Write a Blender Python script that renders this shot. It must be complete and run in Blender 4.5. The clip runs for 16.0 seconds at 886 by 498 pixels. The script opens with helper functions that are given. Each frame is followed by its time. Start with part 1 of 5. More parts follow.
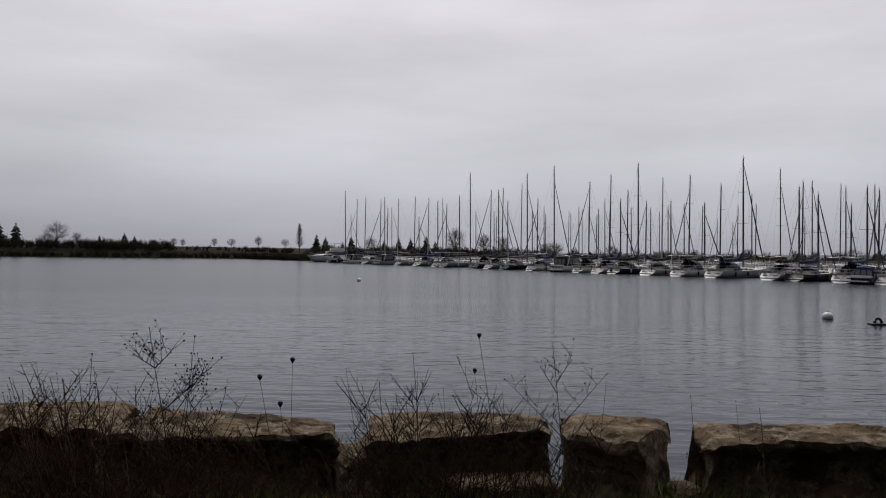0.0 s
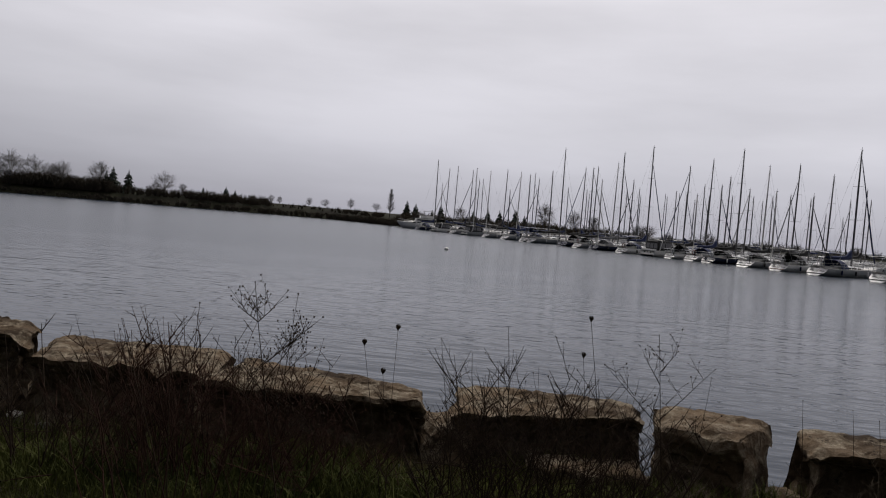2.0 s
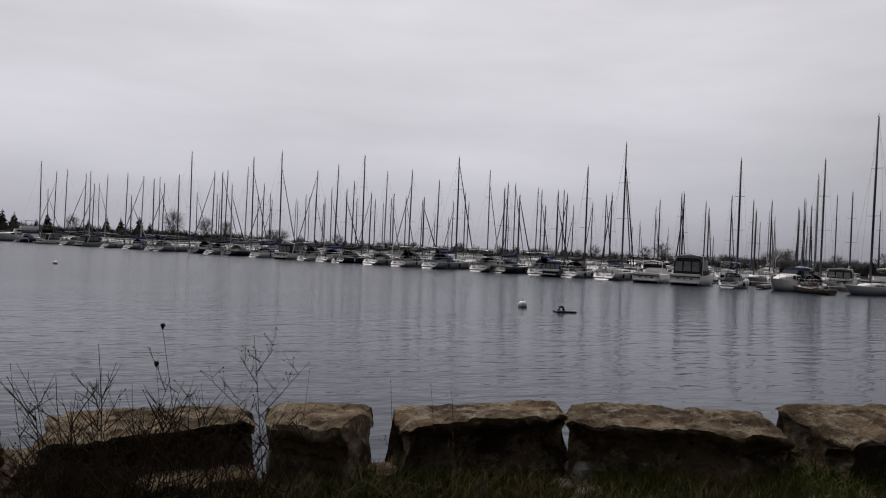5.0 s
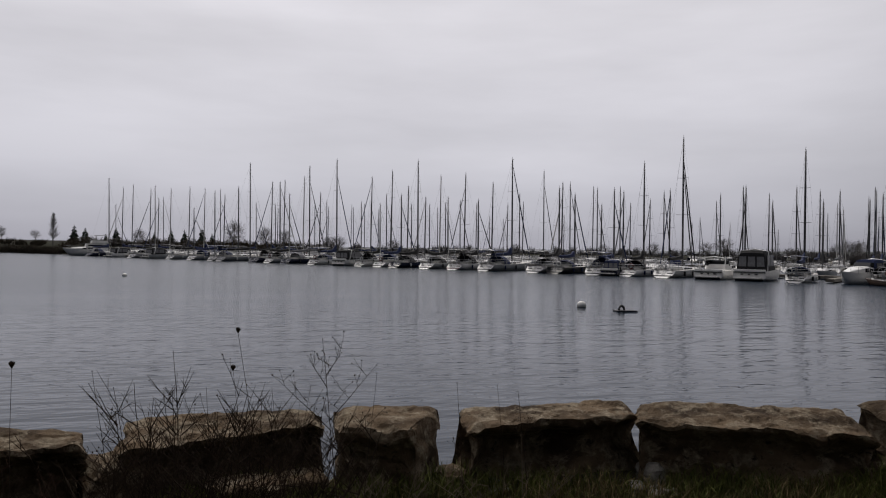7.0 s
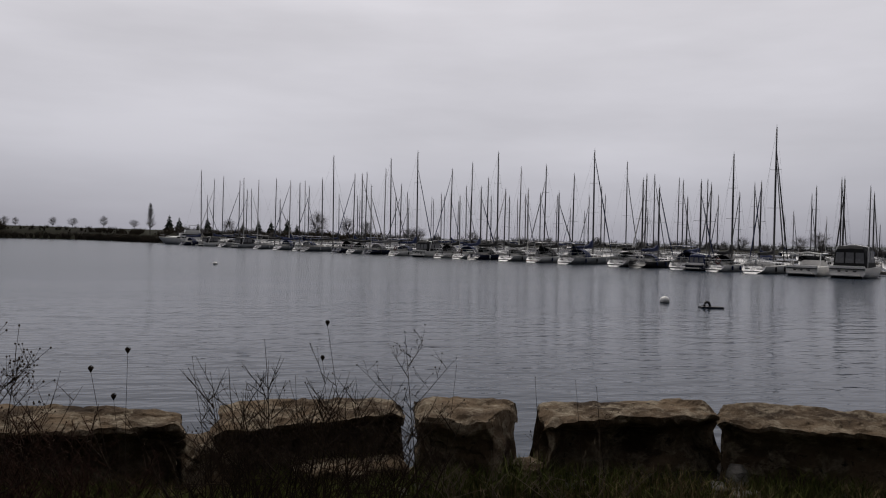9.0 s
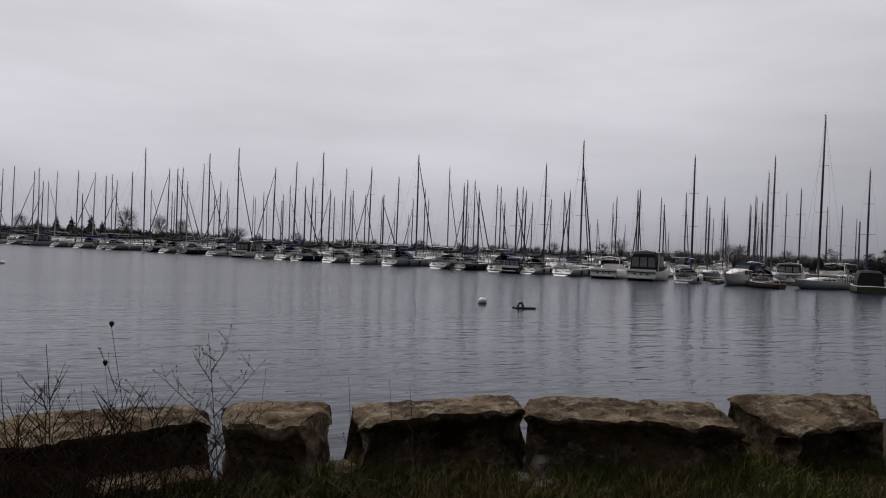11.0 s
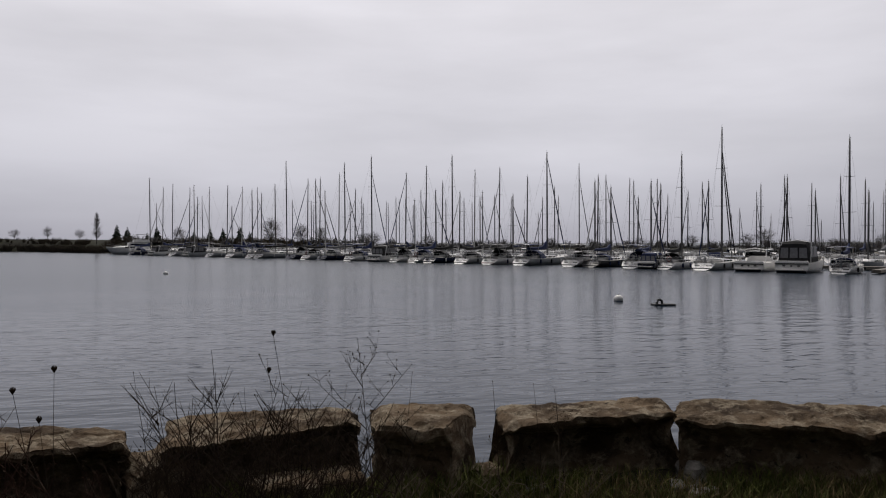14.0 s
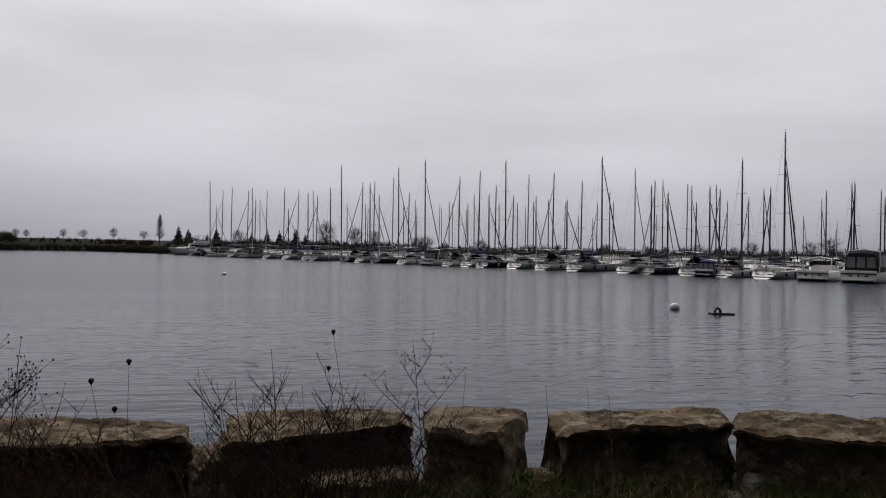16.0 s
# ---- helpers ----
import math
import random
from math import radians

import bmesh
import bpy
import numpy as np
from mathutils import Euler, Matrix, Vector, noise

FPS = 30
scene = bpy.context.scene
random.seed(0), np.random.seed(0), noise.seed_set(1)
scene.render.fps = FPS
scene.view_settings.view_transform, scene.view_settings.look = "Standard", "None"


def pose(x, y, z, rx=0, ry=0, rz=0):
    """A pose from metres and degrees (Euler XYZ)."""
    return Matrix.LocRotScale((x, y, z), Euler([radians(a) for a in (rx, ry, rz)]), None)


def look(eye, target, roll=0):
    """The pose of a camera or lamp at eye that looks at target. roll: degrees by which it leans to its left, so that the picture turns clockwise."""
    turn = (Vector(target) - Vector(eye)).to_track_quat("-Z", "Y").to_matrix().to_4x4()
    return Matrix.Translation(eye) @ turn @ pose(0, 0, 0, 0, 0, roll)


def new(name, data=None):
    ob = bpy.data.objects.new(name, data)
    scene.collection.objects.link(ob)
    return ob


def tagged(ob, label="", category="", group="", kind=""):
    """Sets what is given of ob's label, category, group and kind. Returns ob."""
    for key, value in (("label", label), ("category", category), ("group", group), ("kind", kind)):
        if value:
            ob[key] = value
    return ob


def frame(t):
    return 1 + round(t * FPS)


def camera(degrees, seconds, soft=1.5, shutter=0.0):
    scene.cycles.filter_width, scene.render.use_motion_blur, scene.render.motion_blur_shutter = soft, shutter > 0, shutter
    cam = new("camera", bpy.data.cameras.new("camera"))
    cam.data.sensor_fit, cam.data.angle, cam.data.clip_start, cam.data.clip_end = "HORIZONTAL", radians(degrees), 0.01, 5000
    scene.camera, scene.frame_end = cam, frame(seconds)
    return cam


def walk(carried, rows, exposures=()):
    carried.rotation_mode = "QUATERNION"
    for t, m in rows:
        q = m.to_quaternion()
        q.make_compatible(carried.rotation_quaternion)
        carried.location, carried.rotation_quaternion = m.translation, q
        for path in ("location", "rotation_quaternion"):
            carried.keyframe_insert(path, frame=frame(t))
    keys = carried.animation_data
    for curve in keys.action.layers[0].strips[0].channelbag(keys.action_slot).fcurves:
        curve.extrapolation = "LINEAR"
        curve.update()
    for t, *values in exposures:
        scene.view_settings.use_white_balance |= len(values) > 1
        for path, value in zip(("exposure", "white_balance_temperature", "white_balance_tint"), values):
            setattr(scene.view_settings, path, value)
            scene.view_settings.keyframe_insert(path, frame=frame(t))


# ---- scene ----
EXPOSURE = 0.0
cam = camera(63.0, 16.0, soft=1.1)
PATH = [
    (0, (0.029, -0.225, 2.959), (0.025, 1.775, 2.965), 0.5),
    (0.5, (0.015, -0.202, 2.952), (0.013, 1.798, 2.936), 2.0),
    (1, (0.003, -0.198, 2.954), (-0.095, 1.799, 2.931), 2.5),
    (1.5, (-0.015, -0.196, 2.945), (-0.196, 1.796, 2.916), 3.5),
    (2, (-0.054, -0.135, 2.954), (-0.295, 1.849, 2.872), 4.6),
    (2.5, (-0.044, -0.127, 2.945), (-0.302, 1.854, 2.838), 3.4),
    (3, (-0.028, -0.126, 2.944), (-0.184, 1.865, 2.832), 2.8),
    (3.5, (0.019, -0.143, 2.949), (0.115, 1.853, 2.881), 2.9),
    (4, (0.058, -0.161, 2.952), (0.388, 1.81, 2.875), 3.5),
    (4.5, (0.098, -0.156, 2.957), (0.655, 1.764, 2.899), 3.1),
    (4.7, (0.122, -0.199, 2.963), (0.836, 1.669, 2.946), 3.0),
    (6.8, (0.126, -0.229, 2.956), (0.843, 1.638, 2.958), 0.5),
    (7, (0.092, -0.18, 2.948), (0.676, 1.733, 2.944), 0.8),
    (7.5, (0.056, -0.233, 2.962), (0.427, 1.732, 2.956), 1.3),
    (8, (0.044, -0.233, 2.967), (0.382, 1.738, 2.959), 1.4),
    (8.2, (0.05, -0.247, 2.97), (0.381, 1.725, 2.947), 1.1),
    (10.3, (0.099, -0.25, 2.958), (0.723, 1.65, 2.927), 1.6),
    (10.5, (0.11, -0.217, 2.952), (0.799, 1.66, 2.895), 1.6),
    (11, (0.136, -0.216, 2.956), (0.966, 1.603, 2.945), 2.2),
    (11.5, (0.136, -0.243, 2.965), (1.069, 1.526, 2.975), 1.7),
    (12, (0.135, -0.244, 2.956), (1.005, 1.557, 2.921), 1.7),
    (12.5, (0.17, -0.241, 2.972), (1.151, 1.502, 2.933), 2.4),
    (13, (0.145, -0.228, 2.961), (1.012, 1.574, 2.942), 0.4),
    (13.5, (0.12, -0.185, 2.958), (0.802, 1.694, 2.915), 0.5),
    (14, (0.101, -0.167, 2.966), (0.592, 1.771, 2.947), 0.1),
    (14.5, (0.096, -0.173, 2.967), (0.478, 1.79, 2.94), 0.2),
    (15, (0.078, -0.201, 2.966), (0.362, 1.778, 2.945), 1.0),
    (15.5, (0.063, -0.24, 2.977), (0.312, 1.745, 2.967), 1.3),
    (16, (0.081, -0.199, 2.964), (0.43, 1.771, 2.956), 0.8),
]
walk(cam, [(t, look(eye, target, roll)) for t, eye, target, roll in PATH], [(t, EXPOSURE + e) for t, e in ((0.0, -0.10), (1.0, -0.05), (1.5, -0.18), (2.0, 0.02), (3.0, 0.08), (4.5, -0.05), (7.5, -0.06), (8.0, -0.2), (10.5, -0.08), (12.0, -0.06), (12.5, 0.1), (13.0, -0.06), (13.5, 0.02), (14.5, 0.0), (16.0, -0.05))])

# ---- light ----
SUN_AZIMUTH, SUN_HEIGHT = 8.0, 50.0  # degrees from ahead to the right, and up
world = bpy.data.worlds.new("overcast_sky")
scene.world = world
world.use_nodes = True
wn, wl = world.node_tree.nodes, world.node_tree.links
wn.clear()


def wnode(kind, **values):
    n = wn.new(kind)
    for key, value in values.items():
        n.inputs[key].default_value = value
    return n


w_out, w_bg = wn.new("ShaderNodeOutputWorld"), wn.new("ShaderNodeBackground")
w_sky = wn.new("ShaderNodeTexSky")
w_sky.sky_type, w_sky.sun_disc = "NISHITA", False
w_sky.sun_elevation, w_sky.sun_rotation = radians(SUN_HEIGHT), radians(SUN_AZIMUTH)
w_co = wn.new("ShaderNodeTexCoord")
# the cloud sheet: brighter towards the veiled sun, dim on the far side, with soft banks
w_dot = wn.new("ShaderNodeVectorMath")
w_dot.operation = "DOT_PRODUCT"
az, el = radians(SUN_AZIMUTH), radians(SUN_HEIGHT)
w_dot.inputs[1].default_value = (math.sin(az) * math.cos(el), math.cos(az) * math.cos(el), math.sin(el))
wl.new(w_co.outputs["Generated"], w_dot.inputs[0])
w_glow = wn.new("ShaderNodeMapRange")
w_glow.interpolation_type = "SMOOTHSTEP"
for key, value in (("From Min", 0.0), ("From Max", 0.72), ("To Min", 0.075), ("To Max", 1.0)):
    w_glow.inputs[key].default_value = value
wl.new(w_dot.outputs["Value"], w_glow.inputs["Value"])
w_map = wn.new("ShaderNodeMapping")
w_map.inputs["Scale"].default_value = (1.0, 1.0, 5.0)
wl.new(w_co.outputs["Generated"], w_map.inputs["Vector"])
w_noise = wnode("ShaderNodeTexNoise", Scale=1.7, Detail=6.0, Roughness=0.5)
wl.new(w_map.outputs["Vector"], w_noise.inputs["Vector"])
w_ramp = wn.new("ShaderNodeMapRange")
for key, value in (("From Min", 0.3), ("From Max", 0.7), ("To Min", 0.83), ("To Max", 1.12)):
    w_ramp.inputs[key].default_value = value
wl.new(w_noise.outputs["Fac"], w_ramp.inputs["Value"])
w_mul = wn.new("ShaderNodeMath")
w_mul.operation = "MULTIPLY"
wl.new(w_glow.outputs["Result"], w_mul.inputs[0])
wl.new(w_ramp.outputs["Result"], w_mul.inputs[1])
# haze: duller and bluer towards the horizon
w_sep = wn.new("ShaderNodeSeparateXYZ")
wl.new(w_co.outputs["Generated"], w_sep.inputs["Vector"])
w_haze = wn.new("ShaderNodeValToRGB")
w_haze.color_ramp.elements[0].position, w_haze.color_ramp.elements[1].position = 0.0, 0.30
w_haze.color_ramp.elements[0].color, w_haze.color_ramp.elements[1].color = (0.572, 0.57, 0.662, 1), (1.01, 0.985, 1.045, 1)
w_haze.color_ramp.elements.new(0.12).color = (0.788, 0.775, 0.842, 1)
wl.new(w_sep.outputs["Z"], w_haze.inputs["Fac"])
w_grey = wn.new("ShaderNodeVectorMath")
w_grey.operation = "SCALE"
wl.new(w_haze.outputs["Color"], w_grey.inputs[0])
w_gain = wn.new("ShaderNodeMath")
w_gain.operation = "MULTIPLY"
w_gain.inputs[1].default_value = 7.6
wl.new(w_mul.outputs["Value"], w_gain.inputs[0])
wl.new(w_gain.outputs["Value"], w_grey.inputs["Scale"])
w_mix = wn.new("ShaderNodeMix")
w_mix.data_type = "RGBA"
w_mix.inputs["Factor"].default_value = 0.97
wl.new(w_sky.outputs["Color"], w_mix.inputs["A"])
wl.new(w_grey.outputs["Vector"], w_mix.inputs["B"])
wl.new(w_mix.outputs["Result"], w_bg.inputs["Color"])
w_bg.inputs["Strength"].default_value = 0.1
wl.new(w_bg.outputs["Background"], w_out.inputs["Surface"])

sun_data = bpy.data.lights.new("sun", "SUN")
sun_data.energy, sun_data.angle, sun_data.color = 2.0, radians(40), (1.0, 0.94, 0.86)
sun = new("sun", sun_data)
sun.matrix_world = look((40 * math.sin(az) * math.cos(el), 40 * math.cos(az) * math.cos(el), 40 * math.sin(el)), (0, 0, 0))


# ---- materials ----
def material(name, colour, rough=0.6, metal=0.0, vary=0.15, scale=4.0, bump=0.0, bump_scale=40.0, spec=0.5, second=None, island=0.0):
    """A surface with variation at two scales and a fine relief."""
    m = bpy.data.materials.new(name)
    m.use_nodes = True
    n, l = m.node_tree.nodes, m.node_tree.links
    b = n["Principled BSDF"]
    b.inputs["Roughness"].default_value, b.inputs["Metallic"].default_value = rough, metal
    b.inputs["Specular IOR Level"].default_value = spec
    co = n.new("ShaderNodeTexCoord")
    big, fine = n.new("ShaderNodeTexNoise"), n.new("ShaderNodeTexNoise")
    big.inputs["Scale"].default_value, fine.inputs["Scale"].default_value = scale, scale * 9
    big.inputs["Detail"].default_value, fine.inputs["Detail"].default_value = 5, 4
    l.new(co.outputs["Object"], big.inputs["Vector"]), l.new(co.outputs["Object"], fine.inputs["Vector"])
    add = n.new("ShaderNodeMath")
    add.operation = "MULTIPLY_ADD"
    add.inputs[1].default_value = 0.4
    l.new(fine.outputs["Fac"], add.inputs[0]), l.new(big.outputs["Fac"], add.inputs[2])
    value = add.outputs["Value"]
    if island:
        geo, more = n.new("ShaderNodeNewGeometry"), n.new("ShaderNodeMath")
        more.operation = "MULTIPLY_ADD"
        more.inputs[1].default_value = island
        l.new(geo.outputs["Random Per Island"], more.inputs[0]), l.new(value, more.inputs[2])
        value = more.outputs["Value"]
    ramp = n.new("ShaderNodeValToRGB")
    dark = [c * (1 - vary) for c in colour]
    light = second or [min(1, c * (1 + vary)) for c in colour]
    ramp.color_ramp.elements[0].position, ramp.color_ramp.elements[1].position = 0.5, 0.9 + island
    ramp.color_ramp.elements[0].color, ramp.color_ramp.elements[1].color = (*dark, 1), (*light, 1)
    l.new(value, ramp.inputs["Fac"]), l.new(ramp.outputs["Color"], b.inputs["Base Color"])
    if bump:
        bp, bn = n.new("ShaderNodeBump"), n.new("ShaderNodeTexNoise")
        bn.inputs["Scale"].default_value, bn.inputs["Detail"].default_value = bump_scale, 6
        bp.inputs["Strength"].default_value, bp.inputs["Distance"].default_value = bump, 0.02
        l.new(co.outputs["Object"], bn.inputs["Vector"])
        l.new(bn.outputs["Fac"], bp.inputs["Height"]), l.new(bp.outputs["Normal"], b.inputs["Normal"])
    return m


def water_material():
    m = bpy.data.materials.new("lake_water")
    m.use_nodes = True
    n, l = m.node_tree.nodes, m.node_tree.links
    b = n["Principled BSDF"]
    b.inputs["Base Color"].default_value = (0.004, 0.012, 0.025, 1)
    b.inputs["Roughness"].default_value, b.inputs["IOR"].default_value = 0.06, 1.215
    co, heights = n.new("ShaderNodeTexCoord"), []
    for size, stretch, turn, weight in ((0.5, 2.6, 8, 0.55), (1.5, 3.0, -6, 0.5), (0.18, 2.4, 12, 0.13)):
        mp, nz, sc = n.new("ShaderNodeMapping"), n.new("ShaderNodeTexNoise"), n.new("ShaderNodeMath")
        mp.inputs["Scale"].default_value = (1 / (size * stretch), 1 / size, 1)
        mp.inputs["Rotation"].default_value = (0, 0, radians(turn))
        nz.inputs["Scale"].default_value, nz.inputs["Detail"].default_value = 1.0, 2.0
        sc.operation = "MULTIPLY"
        sc.inputs[1].default_value = weight
        l.new(co.outputs["Object"], mp.inputs["Vector"]), l.new(mp.outputs["Vector"], nz.inputs["Vector"]), l.new(nz.outputs["Fac"], sc.inputs[0])
        heights.append(sc.outputs["Value"])
    total = heights[0]
    for h in heights[1:]:
        a = n.new("ShaderNodeMath")
        l.new(total, a.inputs[0]), l.new(h, a.inputs[1])
        total = a.outputs["Value"]
    # calm patches and ruffled patches
    gust = n.new("ShaderNodeTexNoise")
    gm = n.new("ShaderNodeMapping")
    gm.inputs["Scale"].default_value = (0.012, 0.05, 1)
    gust.inputs["Scale"].default_value, gust.inputs["Detail"].default_value = 1.0, 3.0
    l.new(co.outputs["Object"], gm.inputs["Vector"]), l.new(gm.outputs["Vector"], gust.inputs["Vector"])
    rng = n.new("ShaderNodeMapRange")
    for key, value in (("From Min", 0.35), ("From Max", 0.65), ("To Min", 0.55), ("To Max", 1.0)):
        rng.inputs[key].default_value = value
    l.new(gust.outputs["Fac"], rng.inputs["Value"])
    bp = n.new("ShaderNodeBump")
    bp.inputs["Distance"].default_value = 0.12
    # ruffled by the shore, calm out in the lee of the boats
    sep, lee, calm = n.new("ShaderNodeSeparateXYZ"), n.new("ShaderNodeMapRange"), n.new("ShaderNodeMath")
    l.new(co.outputs["Object"], sep.inputs["Vector"])
    wob = n.new("ShaderNodeMath")
    wob.operation = "MULTIPLY_ADD"
    wob.inputs[1].default_value = 30.0
    l.new(gust.outputs["Fac"], wob.inputs[0]), l.new(sep.outputs["Y"], wob.inputs[2])
    lee.interpolation_type = "SMOOTHSTEP"
    for key, value in (("From Min", 28.0), ("From Max", 62.0), ("To Min", 0.85), ("To Max", 0.5)):
        lee.inputs[key].default_value = value
    l.new(wob.outputs["Value"], lee.inputs["Value"])
    # fine ruffles too small to see one by one, out where the wind reaches
    dull = n.new("ShaderNodeMapRange")
    dull.interpolation_type = "SMOOTHSTEP"
    for key, value in (("From Min", 18.0), ("From Max", 75.0), ("To Min", 0.06), ("To Max", 0.24)):
        dull.inputs[key].default_value = value
    l.new(wob.outputs["Value"], dull.inputs["Value"]), l.new(dull.outputs["Result"], b.inputs["Roughness"])
    calm.operation = "MULTIPLY"
    l.new(rng.outputs["Result"], calm.inputs[0]), l.new(lee.outputs["Result"], calm.inputs[1])
    l.new(calm.outputs["Value"], bp.inputs["Strength"])
    l.new(total, bp.inputs["Height"]), l.new(bp.outputs["Normal"], b.inputs["Normal"])
    return m


def stone_material():
    """Weathered limestone: brown-stained beds, pale lichen crusts, dark pits."""
    m = bpy.data.materials.new("weathered_limestone")
    m.use_nodes = True
    n, l = m.node_tree.nodes, m.node_tree.links
    b = n["Principled BSDF"]
    b.inputs["Roughness"].default_value, b.inputs["Specular IOR Level"].default_value = 0.95, 0.08
    co = n.new("ShaderNodeTexCoord")
    place = n.new("ShaderNodeObjectInfo")
    shift = n.new("ShaderNodeVectorMath")
    shift.operation = "ADD"
    l.new(co.outputs["Object"], shift.inputs[0]), l.new(place.outputs["Location"], shift.inputs[1])

    def cloud(scale, detail, rough, flat=1.0, warp=0.0):
        mp, nz = n.new("ShaderNodeMapping"), n.new("ShaderNodeTexNoise")
        mp.inputs["Scale"].default_value = (1, 1, flat)
        nz.inputs["Scale"].default_value, nz.inputs["Detail"].default_value = scale, detail
        nz.inputs["Roughness"].default_value, nz.inputs["Distortion"].default_value = rough, warp
        l.new(shift.outputs["Vector"], mp.inputs["Vector"]), l.new(mp.outputs["Vector"], nz.inputs["Vector"])
        return nz.outputs["Fac"]

    def ramp(value, lo, hi, a, c):
        r = n.new("ShaderNodeValToRGB")
        r.color_ramp.elements[0].position, r.color_ramp.elements[1].position = lo, hi
        r.color_ramp.elements[0].color, r.color_ramp.elements[1].color = (*a, 1), (*c, 1)
        l.new(value, r.inputs["Fac"])
        return r.outputs["Color"]

    def blend(fac, a, c):
        x = n.new("ShaderNodeMix")
        x.data_type = "RGBA"
        l.new(fac, x.inputs["Factor"]), l.new(a, x.inputs["A"])
        if isinstance(c, tuple):
            x.inputs["B"].default_value = (*c, 1)
        else:
            l.new(c, x.inputs["B"])
        return x.outputs["Result"]

    white, black = (1, 1, 1), (0, 0, 0)
    ground = ramp(cloud(2.6, 6, 0.6, 1.6), 0.36, 0.66, (0.042, 0.029, 0.019), (0.17, 0.122, 0.078))
    crust = ramp(cloud(6.0, 9, 0.72, 1.5, 0.4), 0.485, 0.62, black, white)
    grain = ramp(cloud(38, 5, 0.7), 0.3, 0.7, (0.14, 0.11, 0.076), (0.36, 0.305, 0.225))
    pits = ramp(cloud(15, 8, 0.75, 1.2, 0.6), 0.56, 0.66, black, white)
    colour = blend(pits, blend(crust, ground, grain), (0.022, 0.017, 0.012))
    l.new(colour, b.inputs["Base Color"])
    last = None
    for value, dist in ((cloud(5, 8, 0.7), 0.05), (cloud(24, 8, 0.7), 0.022)):
        bp = n.new("ShaderNodeBump")
        bp.inputs["Strength"].default_value, bp.inputs["Distance"].default_value = 0.9, dist
        l.new(value, bp.inputs["Height"])
        if last:
            l.new(last, bp.inputs["Normal"])
        last = bp.outputs["Normal"]
    l.new(last, b.inputs["Normal"])
    return m


WATER = water_material()
SOIL = material("damp_soil", (0.026, 0.021, 0.014), 0.95, vary=0.4, scale=2.0, bump=0.6, spec=0.1)
GRASS = material("spring_grass", (0.016, 0.030, 0.007), 0.75, vary=0.5, scale=0.9, second=(0.085, 0.092, 0.022), island=0.35, spec=0.1)
STRAW = material("dead_grass", (0.12, 0.09, 0.045), 0.8, vary=0.4, scale=2.0, island=0.2, spec=0.1)
STONE = stone_material()
STONE_GREY = material("grey_rubble", (0.12, 0.11, 0.10), 0.9, vary=0.5, scale=9.0, bump=0.9, second=(0.26, 0.24, 0.21))
TWIG = material("dry_twig", (0.034, 0.023, 0.016), 0.9, vary=0.4, scale=6.0, island=0.2, spec=0.1)
TWIG_RED = material("reddish_twig", (0.032, 0.015, 0.011), 0.85, vary=0.4, scale=6.0, second=(0.065, 0.034, 0.024), island=0.2, spec=0.1)
TWIG_PALE = material("bleached_twig", (0.13, 0.105, 0.075), 0.9, vary=0.3, scale=6.0, spec=0.1)
SEED = material("dry_seed_head", (0.045, 0.03, 0.02), 0.95, vary=0.4, scale=20, spec=0.1)
BANK = material("far_bank_scrub", (0.016, 0.012, 0.008), 0.95, vary=0.5, scale=0.15, second=(0.020, 0.021, 0.010), spec=0.1)
# woods far off: aerial haze is mixed into this pale grey-blue
HILL = material("haze_tinted_ridge", (0.10, 0.11, 0.11), 1.0, vary=0.15, scale=0.05)
CONIFER = material("conifer_needles", (0.018, 0.028, 0.018), 0.9, vary=0.4, scale=0.8, island=0.2)
BARK = material("grey_bark", (0.085, 0.075, 0.065), 0.95, vary=0.3, scale=1.0)
# grey twigs, lightened so the colour carries the haze of distance
BRANCH = material("hazed_bare_branches", (0.15, 0.14, 0.135), 0.95, vary=0.3, scale=1.0)
BUD = material("budding_twigs", (0.062, 0.05, 0.034), 0.95, vary=0.35, scale=0.6, island=0.2)
GEL_WHITE = material("white_gelcoat", (0.83, 0.82, 0.80), 0.3, vary=0.06, scale=1.5)
GEL_CREAM = material("cream_gelcoat", (0.62, 0.57, 0.47), 0.35, vary=0.08, scale=1.5)
GEL_NAVY = material("navy_gelcoat", (0.012, 0.016, 0.04), 0.25, vary=0.2, scale=1.5)
# grey paint, and also white hull sides with their shade in the colour
GEL_GREY = material("grey_and_shade_gelcoat", (0.34, 0.35, 0.36), 0.35, vary=0.1, scale=1.5)
GEL_OLIVE = material("olive_grey_hull_paint", (0.11, 0.105, 0.085), 0.45, vary=0.2, scale=1.5)
GEL_BLACK = material("black_gelcoat", (0.012, 0.012, 0.014), 0.3, vary=0.2, scale=1.5)
GEL_GREEN = material("faded_green_paint", (0.055, 0.066, 0.04), 0.7, vary=0.25, scale=1.5)
DECK = material("offwhite_nonskid_deck", (0.50, 0.49, 0.47), 0.7, vary=0.12, scale=2.0)
BOOT_RED = material("red_boot_stripe", (0.14, 0.03, 0.025), 0.5, vary=0.2)
BOOT_DARK = material("dark_bottom_paint", (0.015, 0.016, 0.022), 0.7, vary=0.3)
ALU = material("mast_aluminium", (0.09, 0.09, 0.095), 0.55, metal=0.2, vary=0.2, scale=0.7)
ALU_WHITE = material("white_painted_spar", (0.5, 0.5, 0.5), 0.4, vary=0.1)
STEEL = material("stainless_rail", (0.45, 0.45, 0.46), 0.3, metal=0.9, vary=0.1)
WIRE = material("rigging_wire", (0.10, 0.10, 0.11), 0.5, metal=0.5, vary=0.1)
CANVAS_BLUE = material("navy_canvas", (0.012, 0.022, 0.075), 0.85, vary=0.3, scale=3.0, bump=0.3, bump_scale=8)
